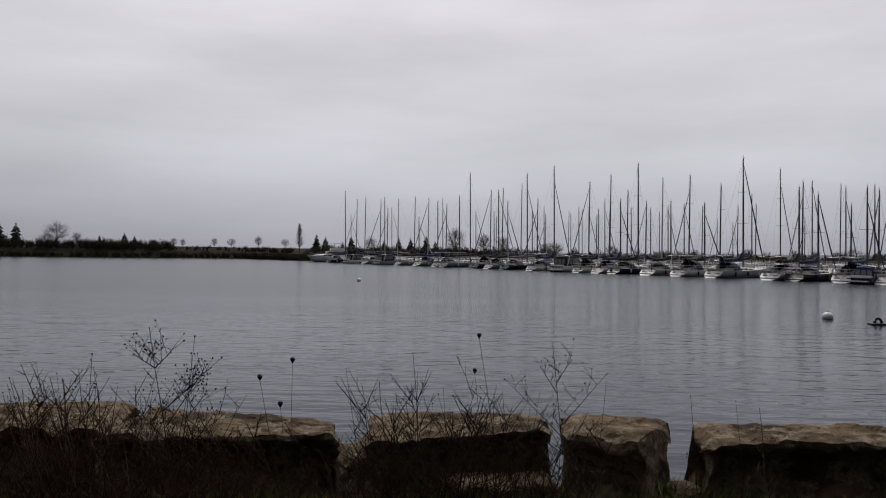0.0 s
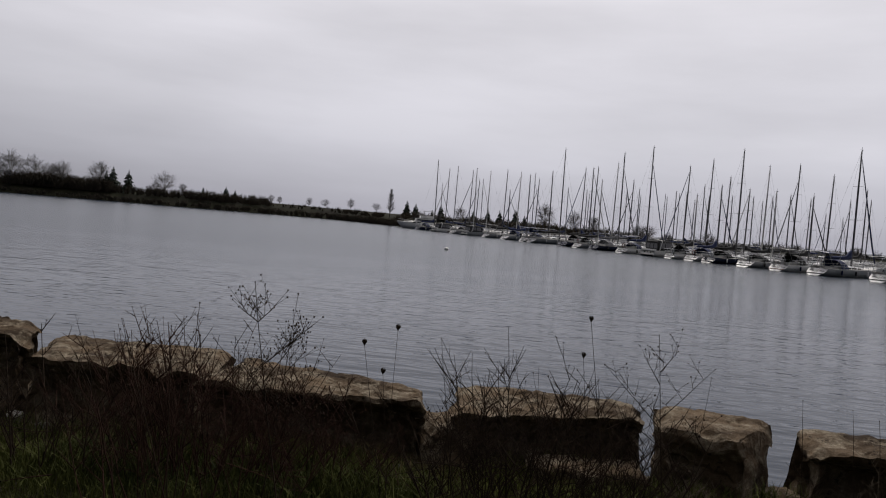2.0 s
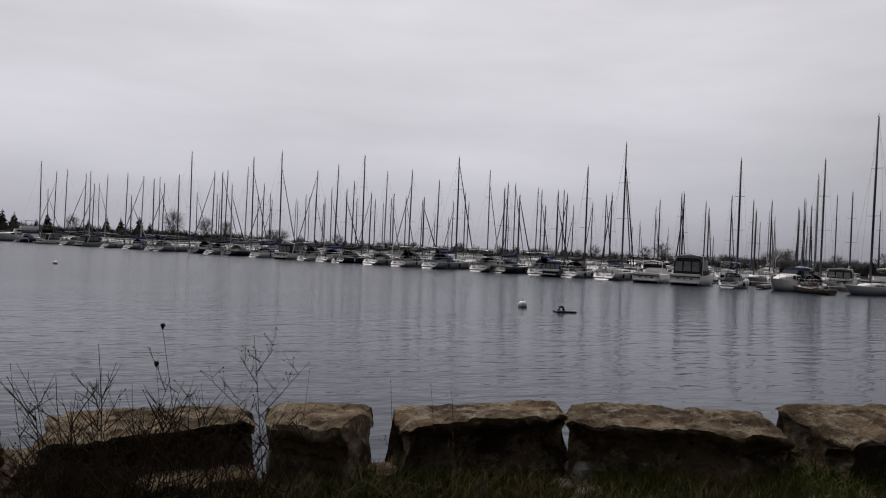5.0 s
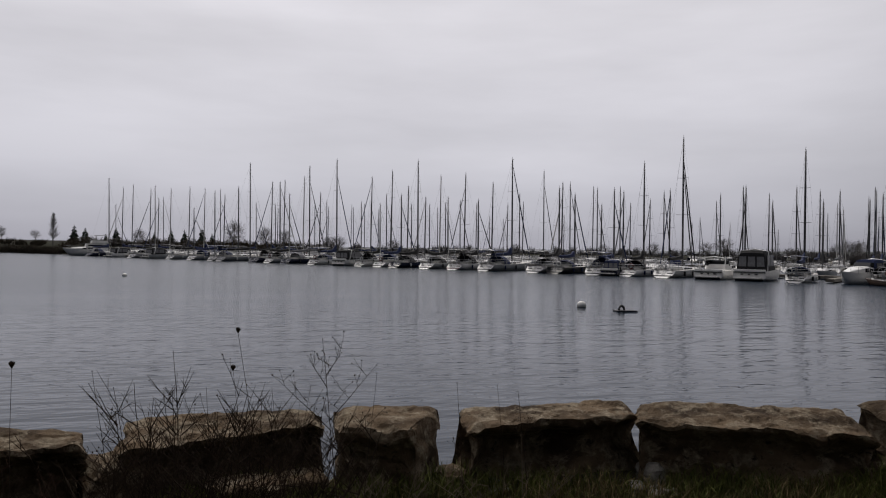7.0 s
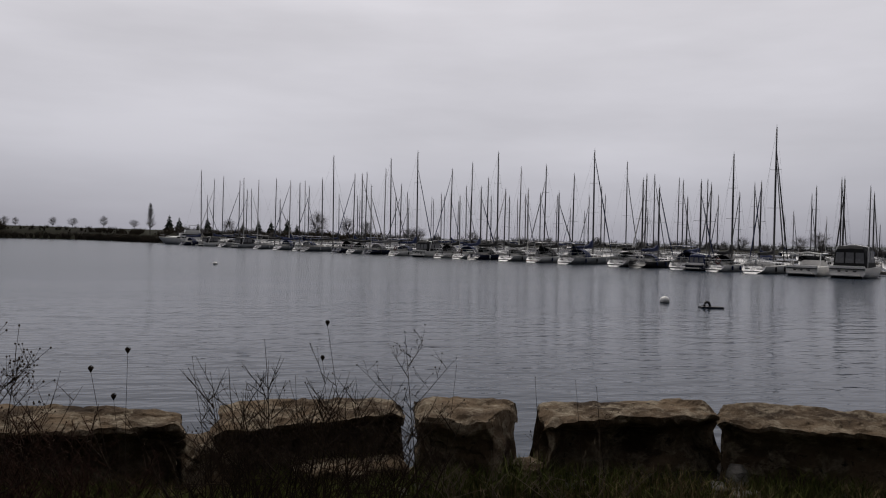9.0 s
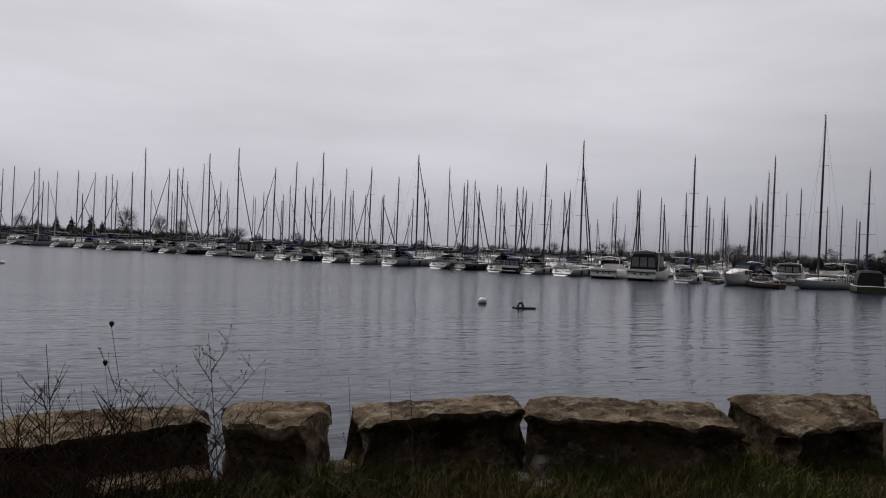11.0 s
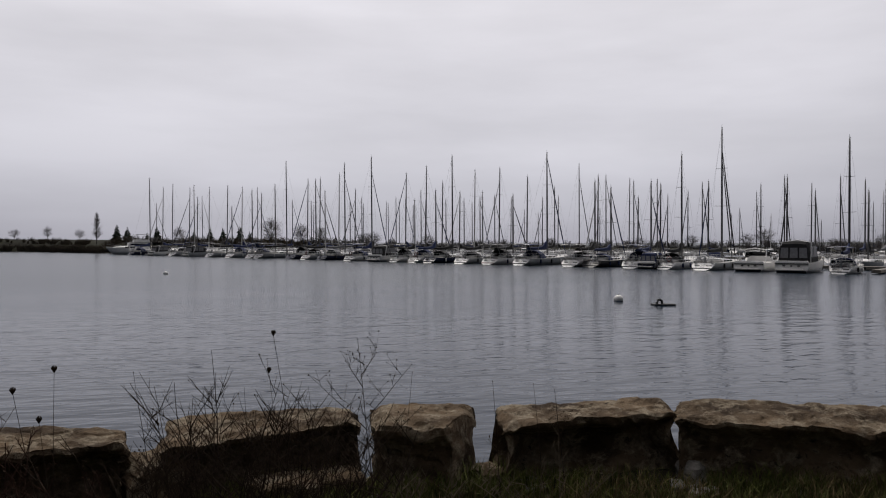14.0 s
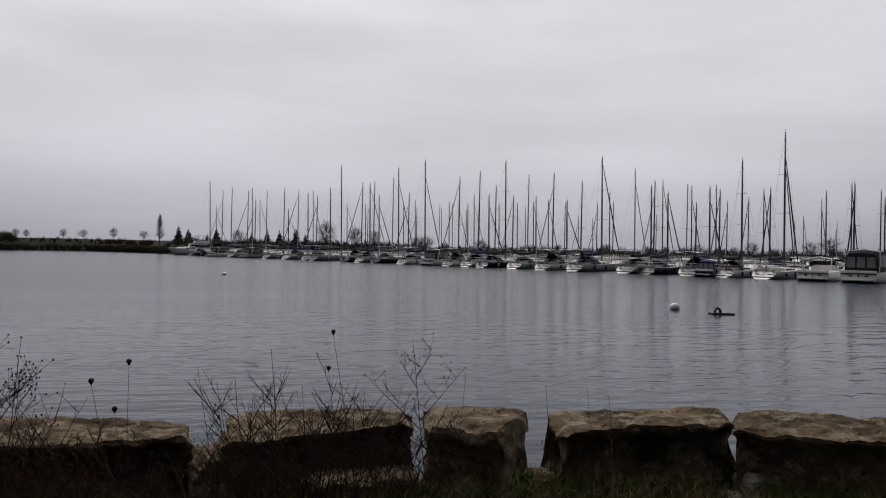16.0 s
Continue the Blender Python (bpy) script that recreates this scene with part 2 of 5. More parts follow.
CANVAS_BLACK = material("black_canvas", (0.012, 0.012, 0.013), 0.85, vary=0.3, scale=3.0, bump=0.3, bump_scale=8)
CANVAS_GREY = material("grey_canvas", (0.15, 0.15, 0.16), 0.85, vary=0.2, scale=3.0, bump=0.3, bump_scale=8)
SAIL = material("furled_sailcloth", (0.45, 0.44, 0.42), 0.8, vary=0.15, scale=2.0)
TARP = material("bright_blue_tarp", (0.02, 0.06, 0.24), 0.6, vary=0.2, scale=2.0)
VINYL = material("clear_vinyl", (0.20, 0.20, 0.21), 0.25, vary=0.2)
DARK_GLASS = material("tinted_window", (0.012, 0.013, 0.015), 0.08, vary=0.1)
# dark grey with the shade of a sunken cockpit in it
COCKPIT = material("shaded_cockpit_recess", (0.10, 0.095, 0.09), 0.8, vary=0.3, scale=3.0)
TEAK = material("varnished_wood", (0.10, 0.065, 0.045), 0.45, vary=0.3, scale=3.0)
RUBBER = material("black_rubber", (0.015, 0.015, 0.015), 0.7, vary=0.2)
DOCK_WOOD = material("weathered_dock_boards", (0.16, 0.145, 0.125), 0.9, vary=0.3, scale=2.0, bump=0.4)
BUOY = material("white_buoy_plastic", (0.78, 0.77, 0.74), 0.45, vary=0.06)


# ---- mesh tools ----
def link_mesh(name, bm, mat, smooth=False):
    me = bpy.data.meshes.new(name)
    bm.normal_update()
    bm.to_mesh(me)
    bm.free()
    me.materials.append(mat)
    if smooth:
        me.polygons.foreach_set("use_smooth", [True] * len(me.polygons))
    return me


def part(name, bm, mat, parent, label="", smooth=False):
    """One mesh under a thing or a part; bm is a bmesh or a mesh that is shared."""
    me = bm if isinstance(bm, bpy.types.Mesh) else link_mesh(name, bm, mat, smooth)
    ob = new(name, me)
    ob.parent = parent
    return tagged(ob, label)


def thing(name, place, label, category, group="", kind=""):
    ob = new(name)
    ob.empty_display_size = 0.3
    ob.matrix_basis = place
    return tagged(ob, label, category, group, kind)


def loft(bm, rings, closed=False, cap=False):
    vs = [[bm.verts.new(p) for p in ring] for ring in rings]
    n = len(vs[0])
    for a, b in zip(vs, vs[1:]):
        for i in range(n if closed else n - 1):
            j = (i + 1) % n
            bm.faces.new((a[i], a[j], b[j], b[i]))
    if cap:
        bm.faces.new(list(reversed(vs[0])))
        bm.faces.new(vs[-1])
    return vs


def tube(bm, pts, radii, n=6):
    """A tapered round bar along points."""
    pts = [Vector(p) for p in pts]
    if not hasattr(radii, "__len__"):
        radii = [radii] * len(pts)
    rings = []
    for i, p in enumerate(pts):
        d = (pts[min(i + 1, len(pts) - 1)] - pts[max(i - 1, 0)]).normalized()
        a = d.orthogonal().normalized() if abs(d.z) > 0.9 else d.cross(Vector((0, 0, 1))).normalized()
        b = d.cross(a)
        rings.append([p + (a * math.cos(k * math.tau / n) + b * math.sin(k * math.tau / n)) * radii[i] for k in range(n)])
    loft(bm, rings, True, n > 3)


def box(bm, lo, hi, bevel=0.0, taper=0.0):
    """A box from corner to corner, its top drawn in by taper, its edges rounded."""
    x0, y0, z0 = lo
    x1, y1, z1 = hi
    t = taper
    v = [bm.verts.new(p) for p in ((x0, y0, z0), (x1, y0, z0), (x1, y1, z0), (x0, y1, z0), (x0 + t, y0 + t, z1), (x1 - t, y0 + t, z1), (x1 - t, y1 - t, z1), (x0 + t, y1 - t, z1))]
    fs = [bm.faces.new([v[i] for i in f]) for f in ((3, 2, 1, 0), (4, 5, 6, 7), (0, 1, 5, 4), (1, 2, 6, 5), (2, 3, 7, 6), (3, 0, 4, 7))]
    if bevel:
        bmesh.ops.bevel(bm, geom=list({e for f in fs for e in f.edges}), offset=bevel, segments=2, affect="EDGES")
    return bm


def ball(bm, centre, r, squash=1.0, seg=10):
    bmesh.ops.create_uvsphere(bm, u_segments=seg, v_segments=max(5, seg // 2 + 1), radius=r, matrix=Matrix.Translation(centre) @ Matrix.Diagonal((1, 1, squash, 1)))


MESHES = {}


def shared(key, make):
    if key not in MESHES:
        MESHES[key] = make()
    return MESHES[key]


# ---- water and land ----
def grid(name, x0, x1, y0, y1, nx, ny, height, mat):
    xs, ys = np.linspace(x0, x1, nx), np.linspace(y0, y1, ny)
    verts = [(x, y, height(x, y)) for y in ys for x in xs]
    faces = [(j * nx + i, j * nx + i + 1, (j + 1) * nx + i + 1, (j + 1) * nx + i) for j in range(ny - 1) for i in range(nx - 1)]
    me = bpy.data.meshes.new(name)
    me.from_pydata(verts, [], faces)
    me.materials.append(mat)
    me.polygons.foreach_set("use_smooth", [True] * len(me.polygons))
    return new(name, me)


bm = bmesh.new()
box(bm, (-3500, -200, -0.5), (3500, 3500, 0.0))
tagged(new("water", link_mesh("water", bm, WATER)), "calm grey lake water with fine wind ripples", "water", kind="structure")


def shore_height(x, y):
    lip = 1.45 + 0.05 * noise.noise((x * 0.7, y * 0.7, 3)) + 0.03 * noise.noise((x * 3, y * 3, 8))
    lip -= 0.03 * max(0.0, -1.0 - x)
    drop = max(0.0, y - 4.5)
    return lip - drop * 0.75


tagged(grid("ground", -30, 30, -25, 8.0, 121, 100, shore_height, SOIL), "grassy lake bank of dark damp soil", "ground", kind="structure")

# the far bank: a low ridge that follows a line, from the open lake round behind the moorings
FAR = [(-1100, 330), (-420, 268), (-194, 239), (-118, 232), (-66, 231), (-44, 208), (-36, 196), (0, 206), (70, 215), (150, 200), (205, 165), (240, 110), (260, 30), (300, -150)]
CREST = [6.0, 5.5, 4.6, 4.0, 3.5, 3.2, 2.6, 1.6, 1.3, 1.3, 1.5, 1.6, 1.6, 1.6]


def far_bank():
    bm = bmesh.new()
    dense = []
    for (p, q), (h, k) in zip(zip(FAR, FAR[1:]), zip(CREST, CREST[1:])):
        steps = max(2, int(math.dist(p, q) / 4))
        dense += [(Vector(p).lerp(Vector(q), i / steps), h + (k - h) * i / steps) for i in range(steps)]
    rings = []
    for i, (p, h) in enumerate(dense):
        d = (dense[min(i + 1, len(dense) - 1)][0] - dense[max(i - 1, 0)][0]).normalized()
        out = Vector((-d.y, d.x))
        ring = []
        for w, f in ((-1.5, -0.3), (0, 0.05), (1.2, 0.22), (4, 0.55), (8, 0.85), (12, 1.0), (30, 1.0), (90, 0.9)):
            q = p + out * w
            ring.append((q.x, q.y, h * f * (1 + 0.12 * noise.noise((q.x * 0.12, q.y * 0.12, 0)))))
        rings.append(ring)
    loft(bm, rings)
    bmesh.ops.reverse_faces(bm, faces=bm.faces)
    return link_mesh("far_bank", bm, BANK, True)


tagged(new("far_bank", far_bank()), "low far bank covered in brown and green scrub", "bank", kind="structure")


def ridge():
    bm = bmesh.new()
    rings = []
    for i in range(90):
        a = radians(32 + i * 0.75)
        r = 1500
        h = 5 + 3 * noise.noise((i * 0.22, 0, 5)) + 1.2 * noise.noise((i * 1.7, 0, 2))
        h *= min(1, i / 16)
        rings.append([(math.sin(a) * rr, math.cos(a) * rr, z) for rr, z in ((r - 40, -1), (r, h * 0.8), (r + 60, h), (r + 200, h * 0.9))])
    loft(bm, rings)
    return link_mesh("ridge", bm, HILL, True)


tagged(new("backdrop", ridge()), "distant wooded ridge beyond the harbour, haze put into its pale colour", "hill", kind="structure")


# ---- trees on the far bank ----
def conifer_meshes(h, seed):
    rnd = random.Random(seed)
    trunk, crown = bmesh.new(), bmesh.new()
    tube(trunk, [(0, 0, -0.5), (0, 0, h * 0.5), (0, 0, h)], [0.035 * h, 0.02 * h, 0.004 * h], 6)
    layers = 16
    for k in range(layers):
        z = h * (0.06 + 0.92 * k / layers)
        r = (h * 0.34 * (1 - k / layers) ** 0.8 + 0.02 * h) * rnd.uniform(0.72, 1.15)
        for j in range(12):
            a = rnd.random() * math.tau
            rr = r * rnd.uniform(0.65, 1.12)
            droop = rnd.uniform(0.1, 0.4) * rr
            side = Vector((-math.sin(a), math.cos(a), 0)) * rr * 0.24
            tip = Vector((math.cos(a) * rr, math.sin(a) * rr, z - droop))
            mid = Vector((math.cos(a) * rr * 0.55, math.sin(a) * rr * 0.55, z - droop * 0.25))
            up = Vector((0, 0, rr * 0.16))
            v = [crown.verts.new(p) for p in (Vector((0, 0, z + 0.03 * h)), mid + side, tip, mid - side, mid + up, mid - up * 1.6)]
            for f in ((0, 1, 4), (1, 2, 4), (2, 3, 4), (3, 0, 4), (1, 0, 5), (2, 1, 5), (3, 2, 5), (0, 3, 5)):
                crown.faces.new([v[i] for i in f])
    return link_mesh("trunk", trunk, BARK), link_mesh("crown", crown, CONIFER)


def pine_meshes(h, seed):
    """A rounded pine: tufts of needles on a few limbs, with gaps and an uneven outline."""
    rnd = random.Random(seed)
    trunk, crown = bmesh.new(), bmesh.new()
    tube(trunk, [(0, 0, -0.5), (0.1, 0, h * 0.5), (0, 0.1, h * 0.92)], [0.03 * h, 0.02 * h, 0.006 * h], 6)
    for k in range(26):
        z = h * rnd.uniform(0.22, 0.97)
        reach = h * 0.42 * math.sin(math.pi * min(1, 0.18 + 0.8 * (1 - z / h))) * rnd.uniform(0.4, 1.1)
        a = rnd.random() * math.tau
        c = Vector((math.cos(a) * reach, math.sin(a) * reach, z))
        tube(trunk, [(0, 0, z - 0.06 * h), c], [0.008 * h, 0.003 * h], 4)
        size = h * rnd.uniform(0.09, 0.17)
        for j in range(120):
            d = Vector((rnd.gauss(0, 1), rnd.gauss(0, 1), rnd.gauss(0, 0.6))) * size * 0.6
            t = Vector((rnd.gauss(0, 1), rnd.gauss(0, 1), rnd.gauss(0.3, 0.7))).normalized() * size * rnd.uniform(0.15, 0.32)
            w = t.orthogonal().normalized() * size * 0.08
            crown.faces.new([crown.verts.new(p) for p in (c + d - w, c + d + w, c + d + t)])
    return link_mesh("trunk", trunk, BARK), link_mesh("crown", crown, CONIFER)


def bare_meshes(h, spread, seed, mat, twigs=1.0, first=0.2):
    """Trunk with limbs, and a rounded, uneven crown of fine twigs."""
    rnd = random.Random(seed)
    trunk, crown = bmesh.new(), bmesh.new()
    fork = Vector((rnd.uniform(-0.02, 0.02) * h, 0, h * first))
    tube(trunk, [(0, 0, -0.3), fork * 0.5, fork], [0.02 * h, 0.017 * h, 0.015 * h], 6)
    low = h * (first * 0.9)
    centre, rx, rz = Vector((0, 0, (h + low) / 2)), h * 0.5 * spread, (h - low) / 2

    def inside(reach):
        while True:
            d = Vector((rnd.uniform(-1, 1), rnd.uniform(-1, 1), rnd.uniform(-1, 1)))
            if 0.02 < d.length < 1:
                break
        d *= reach * (0.86 + 0.3 * noise.noise(d.normalized() * 2.2 + Vector((seed * 3.1, 0, 0))))
        return centre + Vector((d.x * rx, d.y * rx, d.z * rz))

    limbs = []
    for k in range(9):
        e = inside(0.95)
        e.z = max(e.z, h * 0.45)
        m = fork.lerp(e, 0.5) + Vector((0, 0, 0.06 * h))
        tube(trunk, [fork, m, e], [0.009 * h, 0.006 * h, 0.003 * h], 4)
        limbs.append((m, e))
    for k in range(330):
        e = inside(1.1)
        m, tip = min(limbs, key=lambda q: (q[0].lerp(q[1], 0.6) - e).length)
        a = fork.lerp(m, rnd.uniform(0.5, 1)) if e.z < m.z else m.lerp(tip, rnd.random())
        out = (e - a) * 0.5
        tube(crown, [a, a + out + Vector((0, 0, -0.02 * h)), e], [0.016 * twigs, 0.013 * twigs, 0.009 * twigs], 3)
        for t in range(4):
            c = a.lerp(e, rnd.uniform(0.4, 1))
            tube(crown, [c, c + (out.normalized() + Vector((rnd.uniform(-1, 1), rnd.uniform(-1, 1), rnd.uniform(0, 1)))) * 0.05 * h], [0.010 * twigs, 0.006 * twigs], 3)
    return link_mesh("trunk", trunk, BARK), link_mesh("crown", crown, mat)


def poplar_meshes(h, seed):
    """A tall narrow tree: short upswept branches all along one trunk."""
    rnd = random.Random(seed)
    trunk, crown = bmesh.new(), bmesh.new()
    tube(trunk, [(0, 0, -0.4), (0.15, 0, h * 0.5), (-0.1, 0, h)], [0.02 * h, 0.013 * h, 0.003 * h], 6)
    for k in range(150):
        f = rnd.uniform(0.12, 0.97)
        a = rnd.random() * math.tau
        p = Vector((0, 0, h * f))
        n = h * 0.24 * (1.1 - f) + 0.04 * h
        d = Vector((math.cos(a) * 0.6, math.sin(a) * 0.6, rnd.uniform(0.5, 1.0))).normalized()
        q = p + d * n * rnd.uniform(0.6, 1.1)
        tube(crown, [p, p.lerp(q, 0.5) + Vector((0, 0, -0.02 * n)), q], [0.03, 0.024, 0.014], 3)
        for j in range(7):
            c = p.lerp(q, rnd.uniform(0.3, 1))
            e = c + Vector((rnd.uniform(-1, 1), rnd.uniform(-1, 1), rnd.uniform(0.4, 1.4))) * n * 0.28
            tube(crown, [c, e], [0.016, 0.010], 3)
    return link_mesh("trunk", trunk, BARK), link_mesh("crown", crown, BRANCH)


def tree(kind, x, y, z, top, seed, label, width=0.7):
    h = top - z
    style = seed % 4
    broad = 1.15 if kind == "round" and width > 0.85 else 1.0
    if kind == "conifer":
        meshes = shared(("conifer", style), lambda: conifer_meshes(8.0, style))
        k = h / 8.0
    elif kind == "poplar":
        meshes = shared(("poplar", style), lambda: poplar_meshes(8.0, style))
        k = h / 8.0
    elif kind == "pine":
        meshes = shared(("pine", style), lambda: pine_meshes(8.0, style + 3))
        k = h / 8.0
    else:
        wide, style = 0.72 if width < 0.75 else 1.05, seed % 3
        meshes = shared((kind, style, wide), lambda: bare_meshes(8.0, wide, style + 7, BRANCH, 1.25 if kind == "round" else 1.1, 0.12 if kind == "round" else 0.2))
        k = h / max(v.co.z for v in meshes[1].vertices)
    ob = thing("conifer_tree" if kind == "conifer" else "pine_tree" if kind == "pine" else "bare_tree", pose(x, y, z, 0, 0, seed * 57) @ Matrix.Diagonal((k * broad, k * broad, k, 1)), label, "tree", "trees on the far bank")
    part("trunk", meshes[0], BARK, ob)
    part("crown", meshes[1], CONIFER, ob)
    return ob


DARK_FIR, BARE = "dark green conifer standing on the far bank", "bare early-spring tree with thin branches on the far bank"
for i, (x, top) in enumerate(((-145, 11.8), (-151, 12.7), (-153.5, 11.0), (-116.7, 7.5), (-108.2, 8.5), (-104.8, 7.4))):
    tree("conifer", x, 244, 3.2, top, i, DARK_FIR)
for i, (x, y, top) in enumerate(((-38.1, 215, 7.8), (-35.4, 215, 7.2), (-28.1, 218, 7.4), (-19, 228, 6.6), (-14.6, 230, 7.1), (-10.9, 231, 7.5), (-5.8, 230, 8.0), (-3, 234, 6.4), (-31, 220, 5.6))):
    tree("conifer", x, y, 1.6, top, i + 3, DARK_FIR)
for i, (x, top, wide) in enumerate(((-199, 16, 0.6), (-191, 16.6, 0.6), (-171, 14.2, 0.6), (-156.5, 14.6, 0.7), (-131.3, 12.7, 0.8), (-124.2, 8.9, 0.7), (-91.4, 6.9, 0.6), (-88.4, 6.7, 0.6), (-77.8, 7.2, 0.6), (-72, 6.9, 0.9), (-62.9, 7.9, 0.7), (-53.8, 7.0, 0.9))):
    tree("round" if x < -150 else "bare", x, 244, 3.3, top, i, BARE, wide)
for i, (x, y, top) in enumerate(((-212, 250, 15.5), (-206, 252, 14.5), (-185.5, 248, 15.4), (-176, 247, 12.0), (-180, 250, 13.0), (-136, 246, 8.6), (-98, 242, 6.4), (-112, 243, 6.6))):
    tree("round", x, y, 3.4, top, i + 5, BARE, 0.8)
tree("poplar", -43, 214, 2.6, 10.7, 2, "tall narrow leafless tree at the end of the spit")
for i, (x, y, top, wide) in enumerate(((3.7, 238, 11.7, 0.7), (13, 238, 9.8, 0.6), (19.3, 238, 8.4, 0.6), (-23.2, 228, 8, 0.6), (36.7, 238, 7.0, 0.9), (34.0, 240, 6.4, 0.9), (55.3, 238, 6.0, 0.9), (82.2, 238, 4.6, 0.9), (100.1, 238, 4.9, 0.9), (134.7, 238, 5.4, 0.9), (149.5, 228, 6.3, 0.9), (171.7, 218, 8.3, 0.9), (166, 220, 6.8, 0.9), (182, 198, 5.0, 0.9), (208.6, 195, 7.9, 0.9), (203, 199, 6.5, 0.9), (226.6, 190, 6.6, 0.9), (247, 140, 6.4, 0.9), (262, 150, 6.0, 0.9))):
    tree("round" if wide > 0.8 else "bare", x, y, 0.9, top, i + 1, BARE, wide)


def scrub(name, label, line, count, lo, hi, depth, seed, mat):
    """Low leafless bushes strung along a bank."""
    rnd = random.Random(seed)
    bm = bmesh.new()
    for k in range(count):
        f = rnd.random() * (len(line) - 1)
        i = int(f)
        p = Vector(line[i]).lerp(Vector(line[i + 1]), f - i)
        x, y, z = p.x + rnd.uniform(-2, 2), p.y + rnd.uniform(0, depth), p.z
        h = lo + (hi - lo) * rnd.random() ** 2.2
        for j in range(16):
            a, s = rnd.random() * math.tau, rnd.uniform(0.1, 0.6) * h
            e = Vector((x + math.cos(a) * s, y + math.sin(a) * s, z + h * rnd.uniform(0.5, 1)))
            b0 = Vector((x + rnd.uniform(-0.3, 0.3), y, z - 0.3))
            w = Vector((0.04 + 0.014 * h, 0, 0))
            m = b0.lerp(e, 0.6) + Vector((rnd.uniform(-0.2, 0.2), 0, 0.1)) * h
            v = [bm.verts.new(q) for q in (b0 - w, b0 + w, m + w, m - w, e)]
            bm.faces.new(v[:4]), bm.faces.new((v[3], v[2], v[4]))
            for t in range(3):
                c = m.lerp(e, rnd.random())
                g = c + Vector((rnd.uniform(-1, 1), rnd.uniform(-1, 1), rnd.uniform(0.1, 1))) * h * 0.25
                bm.faces.new([bm.verts.new(q) for q in (c - w * 0.7, c + w * 0.7, g)])
    tagged(new(name, link_mesh(name, bm, mat)), label, "bushes", kind="stuff")


SPIT = [(-420, 272, 4.0), (-194, 243, 3.6), (-118, 236, 3.2), (-66, 236, 2.6), (-46, 214, 2.2)]
scrub("scrub", "brown leafless scrub along the far bank", SPIT[:2] + [(-150, 239, 3.4)], 1300, 1.6, 5.2, 10, 5, BUD)
scrub("scrub", "brown scrub thinning out along the crest", [(-160, 240, 3.3), (-118, 236, 3.1), (-90, 236, 2.9)], 420, 1.0, 3.4, 10, 15, BUD)
scrub("scrub", "low sparse scrub on the crest of the spit", SPIT[2:], 200, 0.5, 1.8, 9, 6, BUD)
scrub("scrub", "dark low scrub at the waterline of the bank", [(-420, 266, 0.5), (-194, 238.5, 0.5), (-118, 231.5, 0.4), (-66, 230.5, 0.4), (-38, 197, 0.3)], 1500, 0.8, 2.0, 7, 7, BUD)
scrub("scrub", "grey leafless scrub behind the moorings", [(-36, 206, 1.0), (0, 214, 1.0), (70, 223, 0.8), (150, 208, 0.8), (214, 170, 0.9), (248, 110, 1.0), (268, 30, 1.0)], 900, 1.2, 3.6, 14, 8, BRANCH)

scrub("scrub", "dark hedge of leafless scrub below the conifers", [(-40, 206, 0.8), (-20, 212, 0.8), (0, 216, 0.8), (24, 222, 0.8)], 420, 1.6, 3.8, 8, 9, BUD)
scrub("scrub", "low dark scrub on the shore behind the masts", [(24, 222, 0.7), (70, 224, 0.7), (150, 209, 0.7), (214, 171, 0.7), (248, 111, 0.8)], 600, 0.8, 2.0, 8, 10, BRANCH)


# ---- moorings ----
DOCK = Vector((52.3, 57.9, 0))  # where the outer row of sterns meets the near end
ALONG, ACROSS = Vector((-0.577, 0.817, 0)), Vector((0.817, 0.577, 0))
HEADING = math.degrees(math.atan2(ACROSS.y, ACROSS.x))


def moor(s, off, turn=0.0, z=0.0):
    p = DOCK + ALONG * s + ACROSS * off
    return pose(p.x, p.y, z, 0, 0, HEADING + turn)


def half_beam(s, B, stern):
    if s < 0.42:
        return B / 2 * (stern + (1 - stern) * math.sin(math.pi / 2 * s / 0.42))
    return B / 2 * max(0.0, math.cos(math.pi / 2 * ((s - 0.42) / 0.58) ** 1.5)) ** 0.85


def hull_rings(L, B, F, rise, stern, rake, depth, chine=2.6):
    """Sections from the transom to the stem, each from the port rail under the keel to the starboard rail."""
    rings = []
    for i in range(17):
        s = min(i / 16, 0.996)
        b, top = half_beam(s, B, stern), F * (1 + rise * s * s)
        low = -depth * math.sin(math.pi * min(1.0, 0.08 + s * 0.95)) if s < 0.92 else -depth * 0.2 + (top * 0.5) * (s - 0.92) / 0.08
        ring = []
        for k in range(-8, 9):
            q = 1 - abs(k) / 8
            y = b * (1 - q ** chine) ** 0.55 * (1 if k > 0 else -1)
            z = top + (low - top) * q ** 0.85
            aft = rake * (1 - q) * (1 - s) ** 6
            fwd = 0.06 * L * (1 - q) * s ** 8
            ring.append((s * L * 0.94 + aft + fwd, -y, z))
        rings.append(ring)
    return rings


